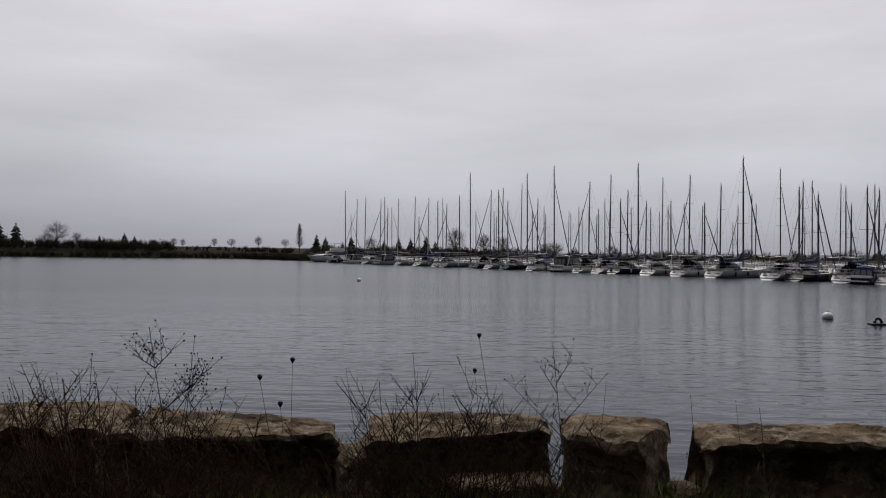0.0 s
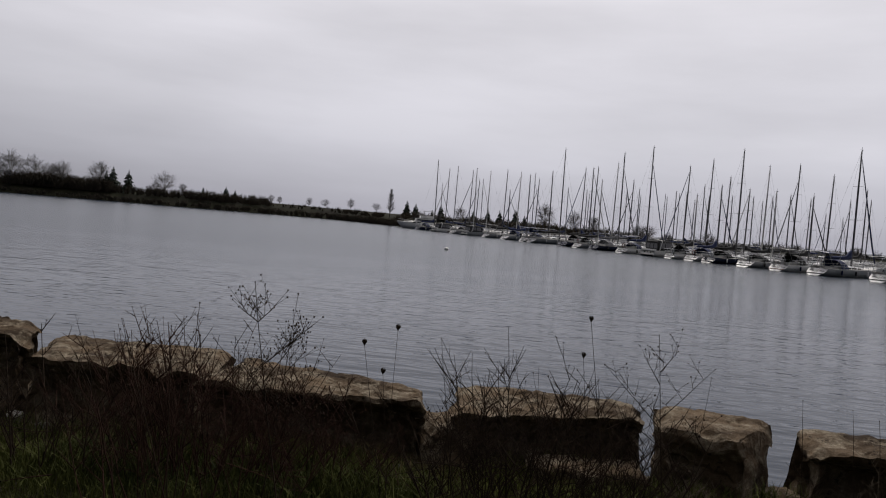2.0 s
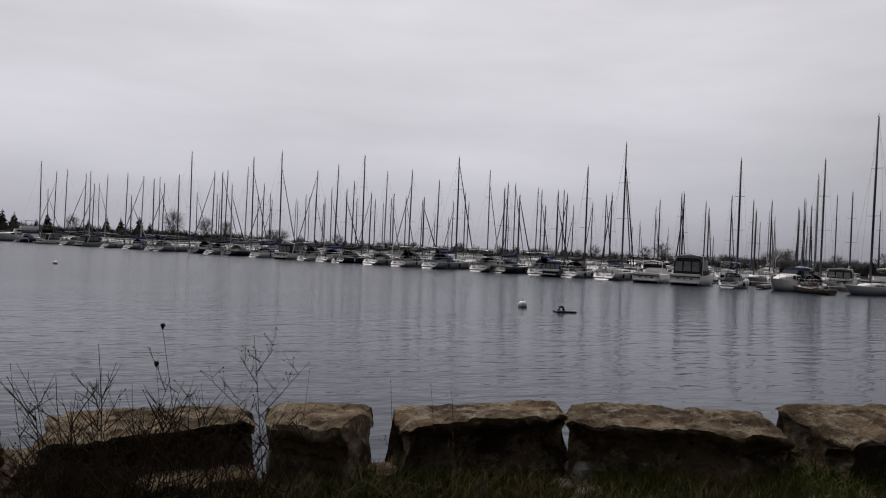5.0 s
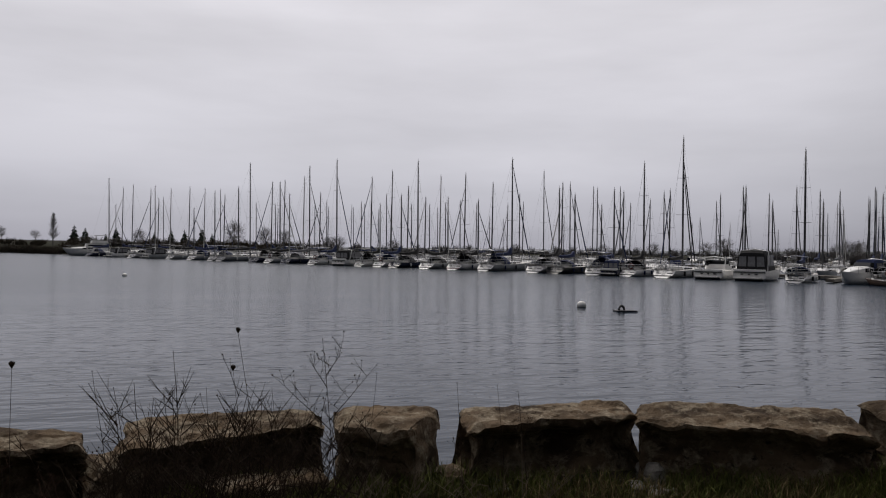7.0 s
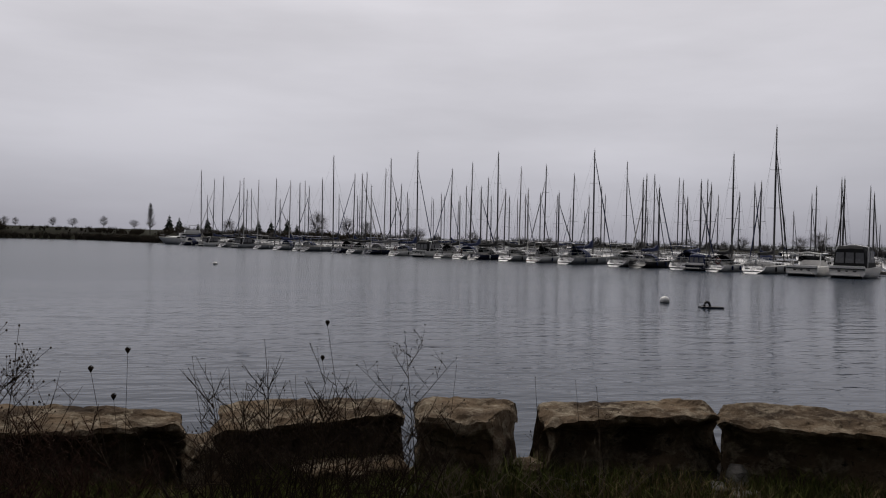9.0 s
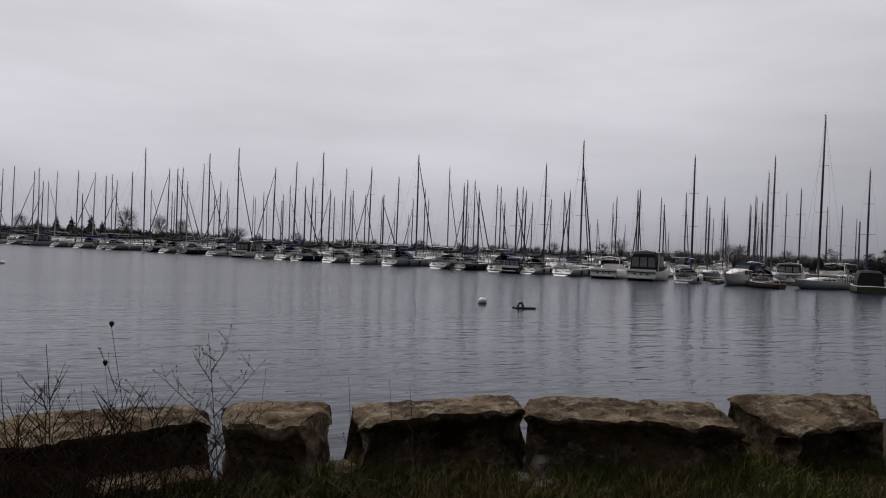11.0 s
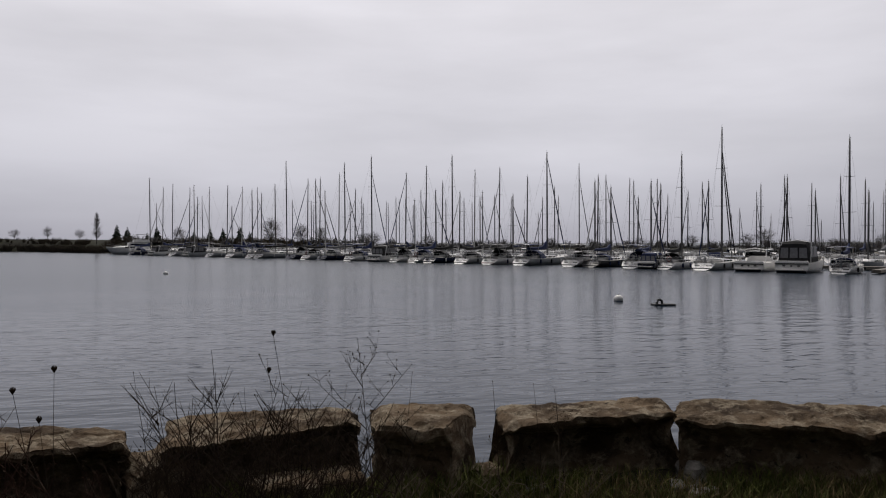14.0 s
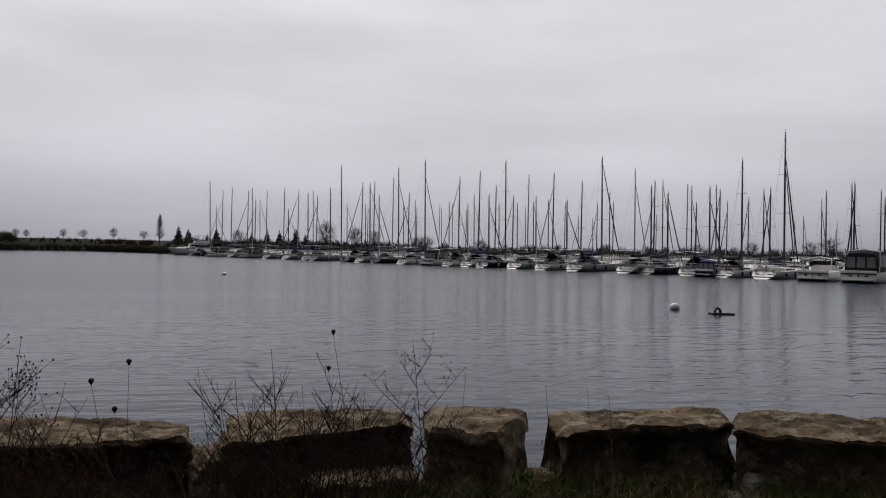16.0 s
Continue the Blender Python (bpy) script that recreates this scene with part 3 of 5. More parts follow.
def hull_meshes(L, B, F, rise, stern, rake, depth, mat, stripe_mat, chine=2.6):
    rings = hull_rings(L, B, F, rise, stern, rake, depth, chine)
    hull, tran, deck, stripe = bmesh.new(), bmesh.new(), bmesh.new(), bmesh.new()
    loft(hull, rings)
    bmesh.ops.reverse_faces(hull, faces=hull.faces)
    edge = rings[0]
    rows = [[(x - 0.004, y + (y2 - y) * k / 6, z) for k in range(7)] for (x, y, z), (_, y2, _) in zip(edge[:9], edge[16:7:-1])]
    loft(tran, rows)
    if tran.faces[:][0].normal.x > 0:
        bmesh.ops.reverse_faces(tran, faces=tran.faces)
    rows = []
    for r in rings:
        (x, y, z), (x2, y2, z2) = r[0], r[-1]
        rows.append([(x, y + (y2 - y) * k / 6, z - 0.012 + 0.05 * B / 3 * math.sin(math.pi * k / 6)) for k in range(7)])
    loft(deck, rows)
    # boot stripe just over the waterline, a few millimetres proud
    for side in (0, 1):
        strip = []
        for r in rings[1:]:
            pts = [p for p in (r[:9] if side == 0 else r[8:][::-1])]
            def at(zz):
                for a, b in zip(pts, pts[1:]):
                    if (a[2] - zz) * (b[2] - zz) <= 0 and a[2] != b[2]:
                        f = (a[2] - zz) / (a[2] - b[2])
                        return Vector(a).lerp(Vector(b), f)
                return Vector(pts[-1])
            g = 0.006 * (1 if pts[0][1] > 0 else -1)
            # 0.34 high: bottom paint plus the shadow and dark reflection along the water
            strip.append([at(0.34) + Vector((0, g, 0)), at(0.0) + Vector((0, g, 0)), at(-0.08) + Vector((0, g, 0))])
        loft(stripe, strip)
    # grey hulls keep a white transom: only their sides have shade painted in
    return (link_mesh("hull", hull, mat, True), link_mesh("transom", tran, GEL_BLACK if mat is GEL_BLACK else GEL_NAVY if mat is GEL_NAVY else GEL_GREEN if mat is GEL_GREEN else GEL_WHITE), link_mesh("deck", deck, DECK), link_mesh("boot_stripe_and_shade", stripe, stripe_mat))


def add_hull(ob, L, B, F, rise, stern, rake, depth, mat, stripe_mat, chine=2.6):
    key = ("hull", round(L), round(B, 1), round(F, 2), mat.name, stripe_mat.name, chine, rake)
    meshes = shared(key, lambda: hull_meshes(round(L), round(B, 1), round(F, 2), rise, stern, rake, depth, mat, stripe_mat, chine))
    for name, me in zip(("hull", "transom", "deck", "boot_stripe_and_shade"), meshes):
        part(name, me, mat, ob)
    return round(L), round(B, 1), round(F, 2)


def cabin_mesh(L, B, F, a, b, high, mat, name="cabin_trunk"):
    def make():
        bm = bmesh.new()
        rings = []
        for k, (f, w, h) in enumerate(((0, 0.62, 0.0), (0.01, 0.60, 0.92), (0.35, 0.60, 1.0), (0.75, 0.50, 0.85), (0.95, 0.36, 0.55), (1.0, 0.30, 0.0))):
            x, hw, z0 = L * (a + (b - a) * f), B / 2 * w, F - 0.02
            top = z0 + high * h
            rings.append([(x, -hw, z0), (x, -hw * 0.93, z0 + (top - z0) * 0.75), (x, -hw * 0.8, top), (x, 0, top + 0.05 * h), (x, hw * 0.8, top), (x, hw * 0.93, z0 + (top - z0) * 0.75), (x, hw, z0)])
        loft(bm, rings)
        return link_mesh(name, bm, mat, False)
    return shared(("cabin", L, B, F, a, b, high, mat.name), make)


def window_mesh(L, B, F, a, b, high, side):
    def make():
        bm = bmesh.new()
        y = side * (B / 2 * 0.60 + 0.004)
        for f0, f1 in ((0.08, 0.24), (0.29, 0.45), (0.50, 0.64)):
            x0, x1 = L * (a + (b - a) * f0), L * (a + (b - a) * f1)
            box(bm, (x0, y - 0.012, F + high * 0.28), (x1, y + 0.012, F + high * 0.62))
        return link_mesh("side_window", bm, DARK_GLASS)
    return shared(("win", L, B, F, a, b, high, side), make)


def rail_mesh(L, B, F, stern, near):
    """Pushpit, stanchions with lifelines and pulpit."""
    def make():
        bm = bmesh.new()
        def edge(s, h, inset=0.94):
            return [(s * L * 0.94 + 0.35 * (1 - s) ** 6, side * half_beam(s, B, stern) * inset, F * (1 + 0.3 * s * s) + h) for side in (-1, 1)]
        stops = [0.01, 0.14, 0.3, 0.46, 0.62, 0.78, 0.92]
        for side in (0, 1):
            for h in (0.32, 0.62):
                tube(bm, [edge(s, h)[side] for s in stops], 0.014, 4)
            for s in stops:
                tube(bm, [edge(s, -0.03)[side], edge(s, 0.62)[side]], 0.016, 4)
        for h in (0.32, 0.62):
            tube(bm, [edge(0.01, h)[0], edge(0.01, h)[1]], 0.018, 4)
        tip = (L * 0.985, 0, F * 1.3 + 0.62)
        tube(bm, [edge(0.92, 0.62)[0], tip, edge(0.92, 0.62)[1]], 0.018, 4)
        tube(bm, [tip, (L * 0.96, 0, F * 1.28)], 0.018, 4)
        return link_mesh("guard_rail", bm, STEEL)
    return shared(("rail", L, B, F, stern), make)


def cover_mesh(blen, fat, mat, peak):
    """A flaked sail under its cover, higher at the mast."""
    def make():
        bm = bmesh.new()
        rings = []
        for i in range(11):
            f = i / 10
            w = fat * (1.0 - 0.45 * f) * (0.55 if i in (0, 10) else 1) * (1 + 0.08 * math.sin(i * 2.3))
            h = w * 1.5 + peak * max(0, 1 - f * 4.5)
            rings.append([(-blen * f, math.sin(k * math.tau / 8) * w * 0.55, 0.03 * math.sin(f * math.pi) * -2 + h * 0.5 * (1 - math.cos(k * math.tau / 8)) - 0.04) for k in range(8)])
        loft(bm, rings, True, True)
        return link_mesh("sail_cover", bm, mat, True)
    return shared(("cover", round(blen, 1), fat, mat.name, peak), make)


def dodger_mesh(L, B, F, mat, high):
    def make():
        bm = bmesh.new()
        rings = []
        for x, hh, w in ((0.27, 0.92, 0.80), (0.33, 1.0, 0.78), (0.38, 0.8, 0.74), (0.42, 0.35, 0.68)):
            rings.append([(L * x, math.cos(a) * B / 2 * w, F + max(0, math.sin(a)) ** 0.6 * high * hh) for a in [math.pi * k / 10 for k in range(11)]])
        loft(bm, rings)
        return link_mesh("spray_hood", bm, mat, True)
    return shared(("dodger", L, B, F, mat.name, high), make)


def wheel_mesh(L, F):
    def make():
        bm = bmesh.new()
        c, r = Vector((L * 0.12, 0, F + 0.55)), 0.45
        tube(bm, [c + Vector((0, math.cos(a), math.sin(a))) * r for a in [math.tau * k / 16 for k in range(17)]], 0.02, 5)
        for k in range(3):
            a = math.pi * k / 3
            d = Vector((0, math.cos(a), math.sin(a))) * r
            tube(bm, [c - d, c + d], 0.012, 4)
        box(bm, (L * 0.12 + 0.05, -0.12, F - 0.05), (L * 0.12 + 0.3, 0.12, F + 0.65), 0.02)
        return link_mesh("steering_wheel", bm, STEEL)
    return shared(("wheel", L, F), make)


COVERS = [CANVAS_BLACK, CANVAS_BLUE, CANVAS_BLACK, CANVAS_GREY, CANVAS_BLUE, CANVAS_BLACK]
COLOUR_WORD = {CANVAS_BLACK: "black", CANVAS_BLUE: "navy blue", CANVAS_GREY: "grey", GEL_WHITE: "white", GEL_CREAM: "cream", GEL_NAVY: "navy", GEL_GREY: "grey", GEL_BLACK: "black"}


def sailboat(place, L, mast, seed, near=True, hull=GEL_WHITE, stripe=BOOT_DARK, cover=None, hood=True, peak=0.0, label="", furl=None):
    rnd = random.Random(seed)
    cover = cover or rnd.choice(COVERS)
    word = COLOUR_WORD[hull]
    ob = thing("sailboat", place, label or f"{word} sailing yacht with {COLOUR_WORD[cover]} sail cover moored at the dock", "sailboat", "moored sailing boats")
    L = max(7.0, min(13.0, L))
    B, F = min(0.31 * L, 3.3), 0.036 * L + 0.40
    stern = 0.72
    L, B, F = add_hull(ob, L, B, F, 0.3, stern, 1.15, 0.35, hull, stripe)
    high = 0.42
    part("cabin_trunk", cabin_mesh(L, B, F, 0.36, 0.76, high, GEL_WHITE), GEL_WHITE, ob)
    for side in (-1, 1):
        part("side_window", window_mesh(L, B, F, 0.36, 0.76, high, side), DARK_GLASS, ob, "dark cabin windows")
    def coaming():
        bm = bmesh.new()
        for side in (-1, 1):
            y = side * B * 0.27
            box(bm, (L * 0.07, y - 0.09, F - 0.03), (L * 0.36, y + 0.09, F + 0.24), 0.03)
        return link_mesh("coaming", bm, DECK)
    part("coaming", shared(("cockpit", L, B, F), coaming), DECK, ob)
    # flat dark slab in place of the shaded cockpit well, which isn't cut out
    part("cockpit_shade_slab", shared(("sole", L, B, F), lambda: link_mesh("cockpit_shade_slab", box(bmesh.new(), (L * 0.13, -B * 0.22, F - 0.02), (L * 0.35, B * 0.22, F + 0.07)), COCKPIT)), COCKPIT, ob)
    mx = L * 0.58
    spar = ALU if rnd.random() < 0.85 else ALU_WHITE
    bm = bmesh.new()
    tip = Vector((mx - 0.012 * mast, 0, mast))
    foot = Vector((mx, 0, F))
    tube(bm, [foot, foot.lerp(tip, 0.6), tip], [0.115, 0.11, 0.075], 8)
    m = part("mast", bm, spar, ob, smooth=True)
    for f, w in ((0.42, 0.24 * B), (0.70, 0.19 * B)) if mast > 11 else ((0.52, 0.24 * B),):
        bm = bmesh.new()
        c = foot.lerp(tip, f)
        tube(bm, [c + Vector((-0.1, -w, 0.03)), c, c + Vector((-0.1, w, 0.03))], 0.022, 5)
        part("spreader", bm, spar, m)
    bm = bmesh.new()
    tube(bm, [tip, tip + Vector((0.0, 0, 0.45))], 0.02, 4)
    tube(bm, [tip + Vector((-0.25, 0, 0.12)), tip + Vector((0.3, 0, 0.12))], 0.015, 4)
    ball(bm, tip + Vector((0.1, 0, 0.1)), 0.06, 1.0, 6)
    part("masthead_gear", bm, WIRE, m)
    # standing rigging
    bm = bmesh.new()
    bow = Vector((L * 0.965, 0, F * 1.3))
    top = foot.lerp(tip, 0.97 if rnd.random() < 0.6 else 0.86)
    if (rnd.random() < 0.55) if furl is None else furl:
        tube(bm, [bow + Vector((0, 0, 0.35)), bow.lerp(top, 0.3), bow.lerp(top, 0.75), bow.lerp(top, 0.96)], [0.05, 0.085, 0.065, 0.035], 6)
        part("furled_jib", bm, SAIL if rnd.random() < 0.15 else cover, ob, "jib furled on the forestay")
    else:
        tube(bm, [bow, top], 0.007, 4)
        part("forestay", bm, WIRE, ob)
    if furl:
        bm = bmesh.new()
        a, c = foot.lerp(tip, 0.80), Vector((L * 0.86, 0, F * 1.2 + 0.3))
        tube(bm, [c, c.lerp(a, 0.3), c.lerp(a, 0.75), a], [0.04, 0.07, 0.05, 0.02], 6)
        part("furled_staysail", bm, cover, ob, "staysail furled on the inner stay")
    bm = bmesh.new()
    tube(bm, [Vector((0.55, 0, F)), tip], 0.007, 4)
    part("backstay", bm, WIRE, ob)
    for side in (-1, 1):
        bm = bmesh.new()
        c = foot.lerp(tip, 0.70 if mast > 11 else 0.52)
        w = (0.19 if mast > 11 else 0.24) * B
        tube(bm, [(mx - 0.1, side * B * 0.44, F), c + Vector((-0.1, side * w, 0.03)), tip], 0.006, 4)
        part("shroud", bm, WIRE, ob)
    # boom with its sail
    blen, bz = L * 0.40, F + high + 0.75
    bm = bmesh.new()
    tube(bm, [(mx - 0.1, 0, bz), (mx - 0.1 - blen, 0, bz + 0.08)], 0.065, 6)
    boom = part("boom", bm, spar, ob)
    c = part("sail_cover", cover_mesh(round(blen, 1), 0.34, cover, peak or rnd.choice((0.15, 0.5, 0.9))), cover, boom, f"{COLOUR_WORD[cover]} canvas sail cover")
    c.location = (mx - 0.12, 0, bz + 0.04)
    part("guard_rail", rail_mesh(L, B, F, stern, near), STEEL, ob)
    if near:
        def on_transom(q, y, out):
            depth = 0.35 * math.sin(math.pi * 0.08)
            return Vector((1.15 * (1 - q) - out, y, F - (F + depth) * q ** 0.85))
        bm = bmesh.new()
        for y in (-0.16, 0.16):
            tube(bm, [on_transom(q, y, 0.05) for q in (0.0, 0.3, 0.6)], 0.018, 4)
        for q in (0.1, 0.27, 0.44, 0.6):
            tube(bm, [on_transom(q, -0.16, 0.05), on_transom(q, 0.16, 0.05)], 0.016, 4)
        part("stern_ladder", bm, STEEL, ob)
        for y0, y1 in ((-0.95, -0.35), (0.32, 0.85)):
            bm = bmesh.new()
            tube(bm, [on_transom(0.28, y0 * B / 3.3, 0.012), on_transom(0.28, y1 * B / 3.3, 0.012)], 0.05, 4)
            part("name_bar", bm, BOOT_DARK, ob, "dark bar of lettering on the stern")
        bm = bmesh.new()
        tube(bm, [on_transom(0.62, -B * 0.3, 0.0), on_transom(0.62, B * 0.3, 0.0)], 0.07, 5)
        part("stern_stripe", bm, stripe, ob)
        part("steering_wheel", wheel_mesh(L, F), STEEL, ob)
        if hood:
            part("spray_hood", dodger_mesh(L, B, F, cover, 0.85 + 0.15 * (seed % 4)), cover, ob, f"{COLOUR_WORD[cover]} canvas spray hood")
        if rnd.random() < 0.55:
            bm = bmesh.new()
            x0, x1, zz = L * 0.06, L * 0.27, F + 1.95
            rows = [[(x, B * 0.40 * k / 4, zz - 0.12 * (abs(k) / 4) ** 2 - (0.05 if x in (x0, x1) else 0)) for k in range(-4, 5)] for x in (x0, (x0 + x1) / 2, x1)]
            loft(bm, rows)
            loft(bm, [[(x, y, z - 0.03) for x, y, z in r][::-1] for r in rows])
            bim = part("bimini", bm, cover, ob, f"{COLOUR_WORD[cover]} canvas sun shade")
            for x in (x0, x1):
                bm = bmesh.new()
                tube(bm, [((x0 + x1) / 2, -B * 0.40, F), (x, -B * 0.40, zz - 0.12), (x, 0, zz - 0.03), (x, B * 0.40, zz - 0.12), ((x0 + x1) / 2, B * 0.40, F)], 0.018, 4)
                part("bimini_bow", bm, STEEL, bim)
        if rnd.random() < 0.45:
            bm = bmesh.new()
            yy = B * rnd.choice((-0.25, 0.25))
            box(bm, (0.55, yy - 0.13, F + 0.35), (0.85, yy + 0.13, F + 0.8), 0.05)
            tube(bm, [(0.62, yy, F - 0.15), (0.62, yy, F + 0.4)], 0.06, 6)
            part("outboard_motor", bm, RUBBER, ob, "small black outboard on the stern rail")
        if rnd.random() < 0.6:
            bm = bmesh.new()
            side = rnd.choice((-1, 1))
            tube(bm, [Vector((0.5, side * B * 0.2, F + 0.42)) + Vector((0, math.cos(a), math.sin(a))) * 0.26 for a in [math.tau * k / 12 for k in range(13)]], 0.07, 6)
            part("life_ring", bm, rnd.choice((GEL_WHITE, BOOT_RED)), ob, "horseshoe life ring on the stern rail")
        for k in range(3):
            bm = bmesh.new()
            x = L * (0.25 + 0.2 * k)
            yy = -half_beam(x / L, B, stern) - 0.07
            tube(bm, [(x, yy, F * 0.25), (x, yy, F * 0.35), (x, yy, F * 0.8), (x, yy, F * 0.9)], [0.04, 0.1, 0.1, 0.04], 8)
            part("fender", bm, rnd.choice((GEL_WHITE, CANVAS_BLUE, RUBBER)), ob)
    return ob


SERIES = [11]


def sail(s, off, L, mast, **more):
    SERIES[0] += 1
    rnd = random.Random(SERIES[0] * 3)
    # grey and navy picked often, to put the shade on hull sides into colour
    more.setdefault("hull", rnd.choice((GEL_WHITE, GEL_GREY, GEL_GREY, GEL_NAVY)))
    more.setdefault("hood", rnd.random() < 0.85)
    return sailboat(moor(s, off, random.Random(SERIES[0]).uniform(-1.5, 1.5)), L, mast, SERIES[0], True, **more)


def berth(row, s, mast):
    """A boat of the rows further in, whose mast stands row metres in from the outer sterns."""
    SERIES[0] += 1
    rnd = random.Random(SERIES[0])
    L = max(8.0, min(12.0, mast / 1.32))
    out = row in (6, 47, 92, 137)
    L = round(L)
    off = row - 0.58 * L if out else row + 0.58 * L
    hull = rnd.choice((GEL_WHITE, GEL_WHITE, GEL_WHITE, GEL_CREAM, GEL_NAVY, GEL_GREY))
    sailboat(moor(s, off, 0 if out else 180), L, mast, SERIES[0], row < 30, hull, rnd.choice((BOOT_DARK, BOOT_RED)), hood=rnd.random() < 0.6)


# the outer row, from the near end to the far end
sail(-1.3, 0, 8.3, 13.3, cover=CANVAS_BLUE, stripe=BOOT_DARK, hull=GEL_WHITE, furl=False, label="white sailing yacht with a bright rounded transom")
sail(11.9, 0, 10.6, 15.8, hull=GEL_GREY, cover=CANVAS_BLACK, hood=False, furl=True, label="grey-hulled sailing yacht with cluttered deck")
sail(16.1, 0, 9.2, 13.0, stripe=BOOT_DARK, cover=CANVAS_BLACK, peak=0.9)
sail(20.1, 0, 11.0, 10.2, hull=GEL_WHITE)
sail(25.3, 0, 10.5, 9.7, hull=GEL_BLACK, stripe=BOOT_DARK, cover=CANVAS_BLUE, label="black-hulled sailing yacht low in the water")
sail(28.1, 0, 12.0, 10.7, cover=CANVAS_BLACK, peak=0.9, hull=GEL_WHITE, label="white sailing yacht with a large black sail cover")
sail(35.4, 0, 12.5, 14.9)
sail(40.4, 0, 11.0, 9.4, cover=CANVAS_BLACK, stripe=BOOT_RED)
sail(45.2, 0, 10.5, 9.9, cover=CANVAS_BLACK, peak=0.9)
sail(51.0, 0, 10.2, 15.5, cover=CANVAS_BLACK)
sail(54.0, 0, 10.0, 10.6)
sail(57.8, 0, 9.0, 9.2)
sail(67.9, 0, 10.4, 16.7, cover=CANVAS_BLUE, peak=0.9, hull=GEL_WHITE, label="white sailing yacht with a bright blue sail cover")
sail(74.5, 0, 9.9, 16.0)
sail(78.8, 0, 9.1, 11.5)
sail(82.7, 0, 11.1, 13.8)
sail(92.0, 0, 11.9, 17.7, cover=CANVAS_BLACK)
sail(94.5, 0, 10.6, 13.5)
sail(101.0, 0, 10.5, 12.8)
sail(108.0, 0, 10.0, 9.8, hull=GEL_GREY)
sail(121.9, 0, 10.5, 14.7)
sail(139.5, 0, 9.4, 17.1)
berth(19, -24.9, 12.5)
berth(19, -17.6, 13.2)
berth(19, -7.7, 15.0)
berth(19, -0.4, 8.9)
berth(19, 8.4, 11.0)
berth(19, 18.1, 10.9)
berth(19, 24.7, 10.9)
berth(19, 28.0, 9.2)
berth(19, 34.3, 12.6)
berth(19, 46.7, 13.2)
berth(19, 52.1, 14.9)
berth(19, 60.4, 11.3)
berth(19, 64.3, 13.3)
berth(19, 68.1, 16.2)
berth(19, 73.0, 15.3)
berth(19, 86.5, 13.0)
berth(19, 91.2, 16.3)
berth(19, 100.9, 15.7)
berth(19, 116.9, 13.6)
berth(19, 124.3, 15.2)
berth(19, 130.2, 15.9)
berth(19, 137.9, 15.8)
berth(19, 143.1, 13.7)
berth(19, 146.7, 16.1)
berth(19, 154.9, 17.4)
berth(19, 159.7, 16.9)
berth(47, -23.3, 13.0)
berth(47, -8.7, 13.5)
berth(47, -3.3, 11.5)
berth(47, 2.3, 12.2)
berth(47, 8.3, 13.0)
berth(47, 11.8, 11.0)
berth(47, 19.9, 12.3)
berth(47, 29.5, 13.1)
berth(47, 37.6, 14.1)
berth(47, 42.1, 14.1)
berth(47, 47.7, 15.4)
berth(47, 53.4, 18.0)
berth(47, 58.9, 13.7)
berth(47, 73.6, 12.7)
berth(47, 77.5, 12.5)
berth(47, 81.9, 12.3)
berth(47, 87.1, 12.4)
berth(47, 102.6, 13.3)
berth(47, 114.4, 13.9)
berth(47, 118.7, 13.4)
berth(47, 133.9, 13.6)
berth(47, 141.9, 14.1)
berth(47, 157.9, 18.4)
berth(47, 187.1, 17.0)
berth(47, 215.6, 15.7)
berth(92, -10.5, 13.7)
berth(92, -2.8, 16.7)
berth(92, 3.2, 16.1)
berth(92, 8.8, 12.1)
berth(92, 34.4, 14.2)
berth(92, 115.1, 14.6)
berth(92, 145.0, 16.5)
berth(92, 150.0, 15.4)
berth(107, 12.4, 14.0)
berth(107, 81.4, 12.4)
berth(107, 106.9, 12.6)
berth(107, 166.2, 17.4)
berth(137, 10.1, 17.3)
berth(137, 52.9, 12.7)
berth(137, 121.3, 13.1)
berth(152, 9.6, 13.1)
berth(152, -15.2, 14.5)
berth(152, 22.1, 14.0)
berth(152, 35.1, 9.4)
berth(152, 48.8, 11.5)
berth(152, 60.4, 11.8)
berth(19, 57.2, 14.8)
berth(19, 97.0, 15.8)
berth(47, 5.0, 12.3)
berth(47, 16.3, 13.4)
berth(47, 94.6, 14.8)
berth(47, 99.5, 12.7)
berth(62, -13.9, 11.9)
berth(62, 0.3, 11.8)
berth(62, 16.0, 13.2)
berth(62, 38.1, 12.9)
berth(62, 42.2, 12.3)
berth(62, 50.4, 16.0)
berth(62, 67.4, 13.1)
berth(62, 71.5, 12.9)
berth(62, 80.1, 13.2)
berth(62, 106.9, 13.5)
berth(62, 111.2, 12.4)
berth(62, 130.1, 13.4)
berth(62, 151.5, 13.6)
berth(107, 4.8, 16.7)


# ---- motor boats ----
def canopy_mesh(x0, x1, y, z0, z1, mat, frame_in=0.12):
    """Canvas enclosure: a roof with raked sides."""
    bm = bmesh.new()
    rings = []
    for x, f in ((x0, 0.86), (x0 + 0.25, 0.98), ((x0 + x1) / 2, 1.0), (x1 - 0.2, 0.97), (x1 + 0.35, 0.0)):
        top = z0 + (z1 - z0) * max(f, 0.02)
        hw = y * (1 - 0.14 * f)
        rings.append([(x, -y, z0), (x, -hw, z0 + (top - z0) * 0.8), (x, -hw * 0.85, top), (x, 0, top + 0.06), (x, hw * 0.85, top), (x, hw, z0 + (top - z0) * 0.8), (x, y, z0)])
    loft(bm, rings)
    bm.faces.new([bm.verts.new(p) for p in reversed(rings[0])])
    return bm


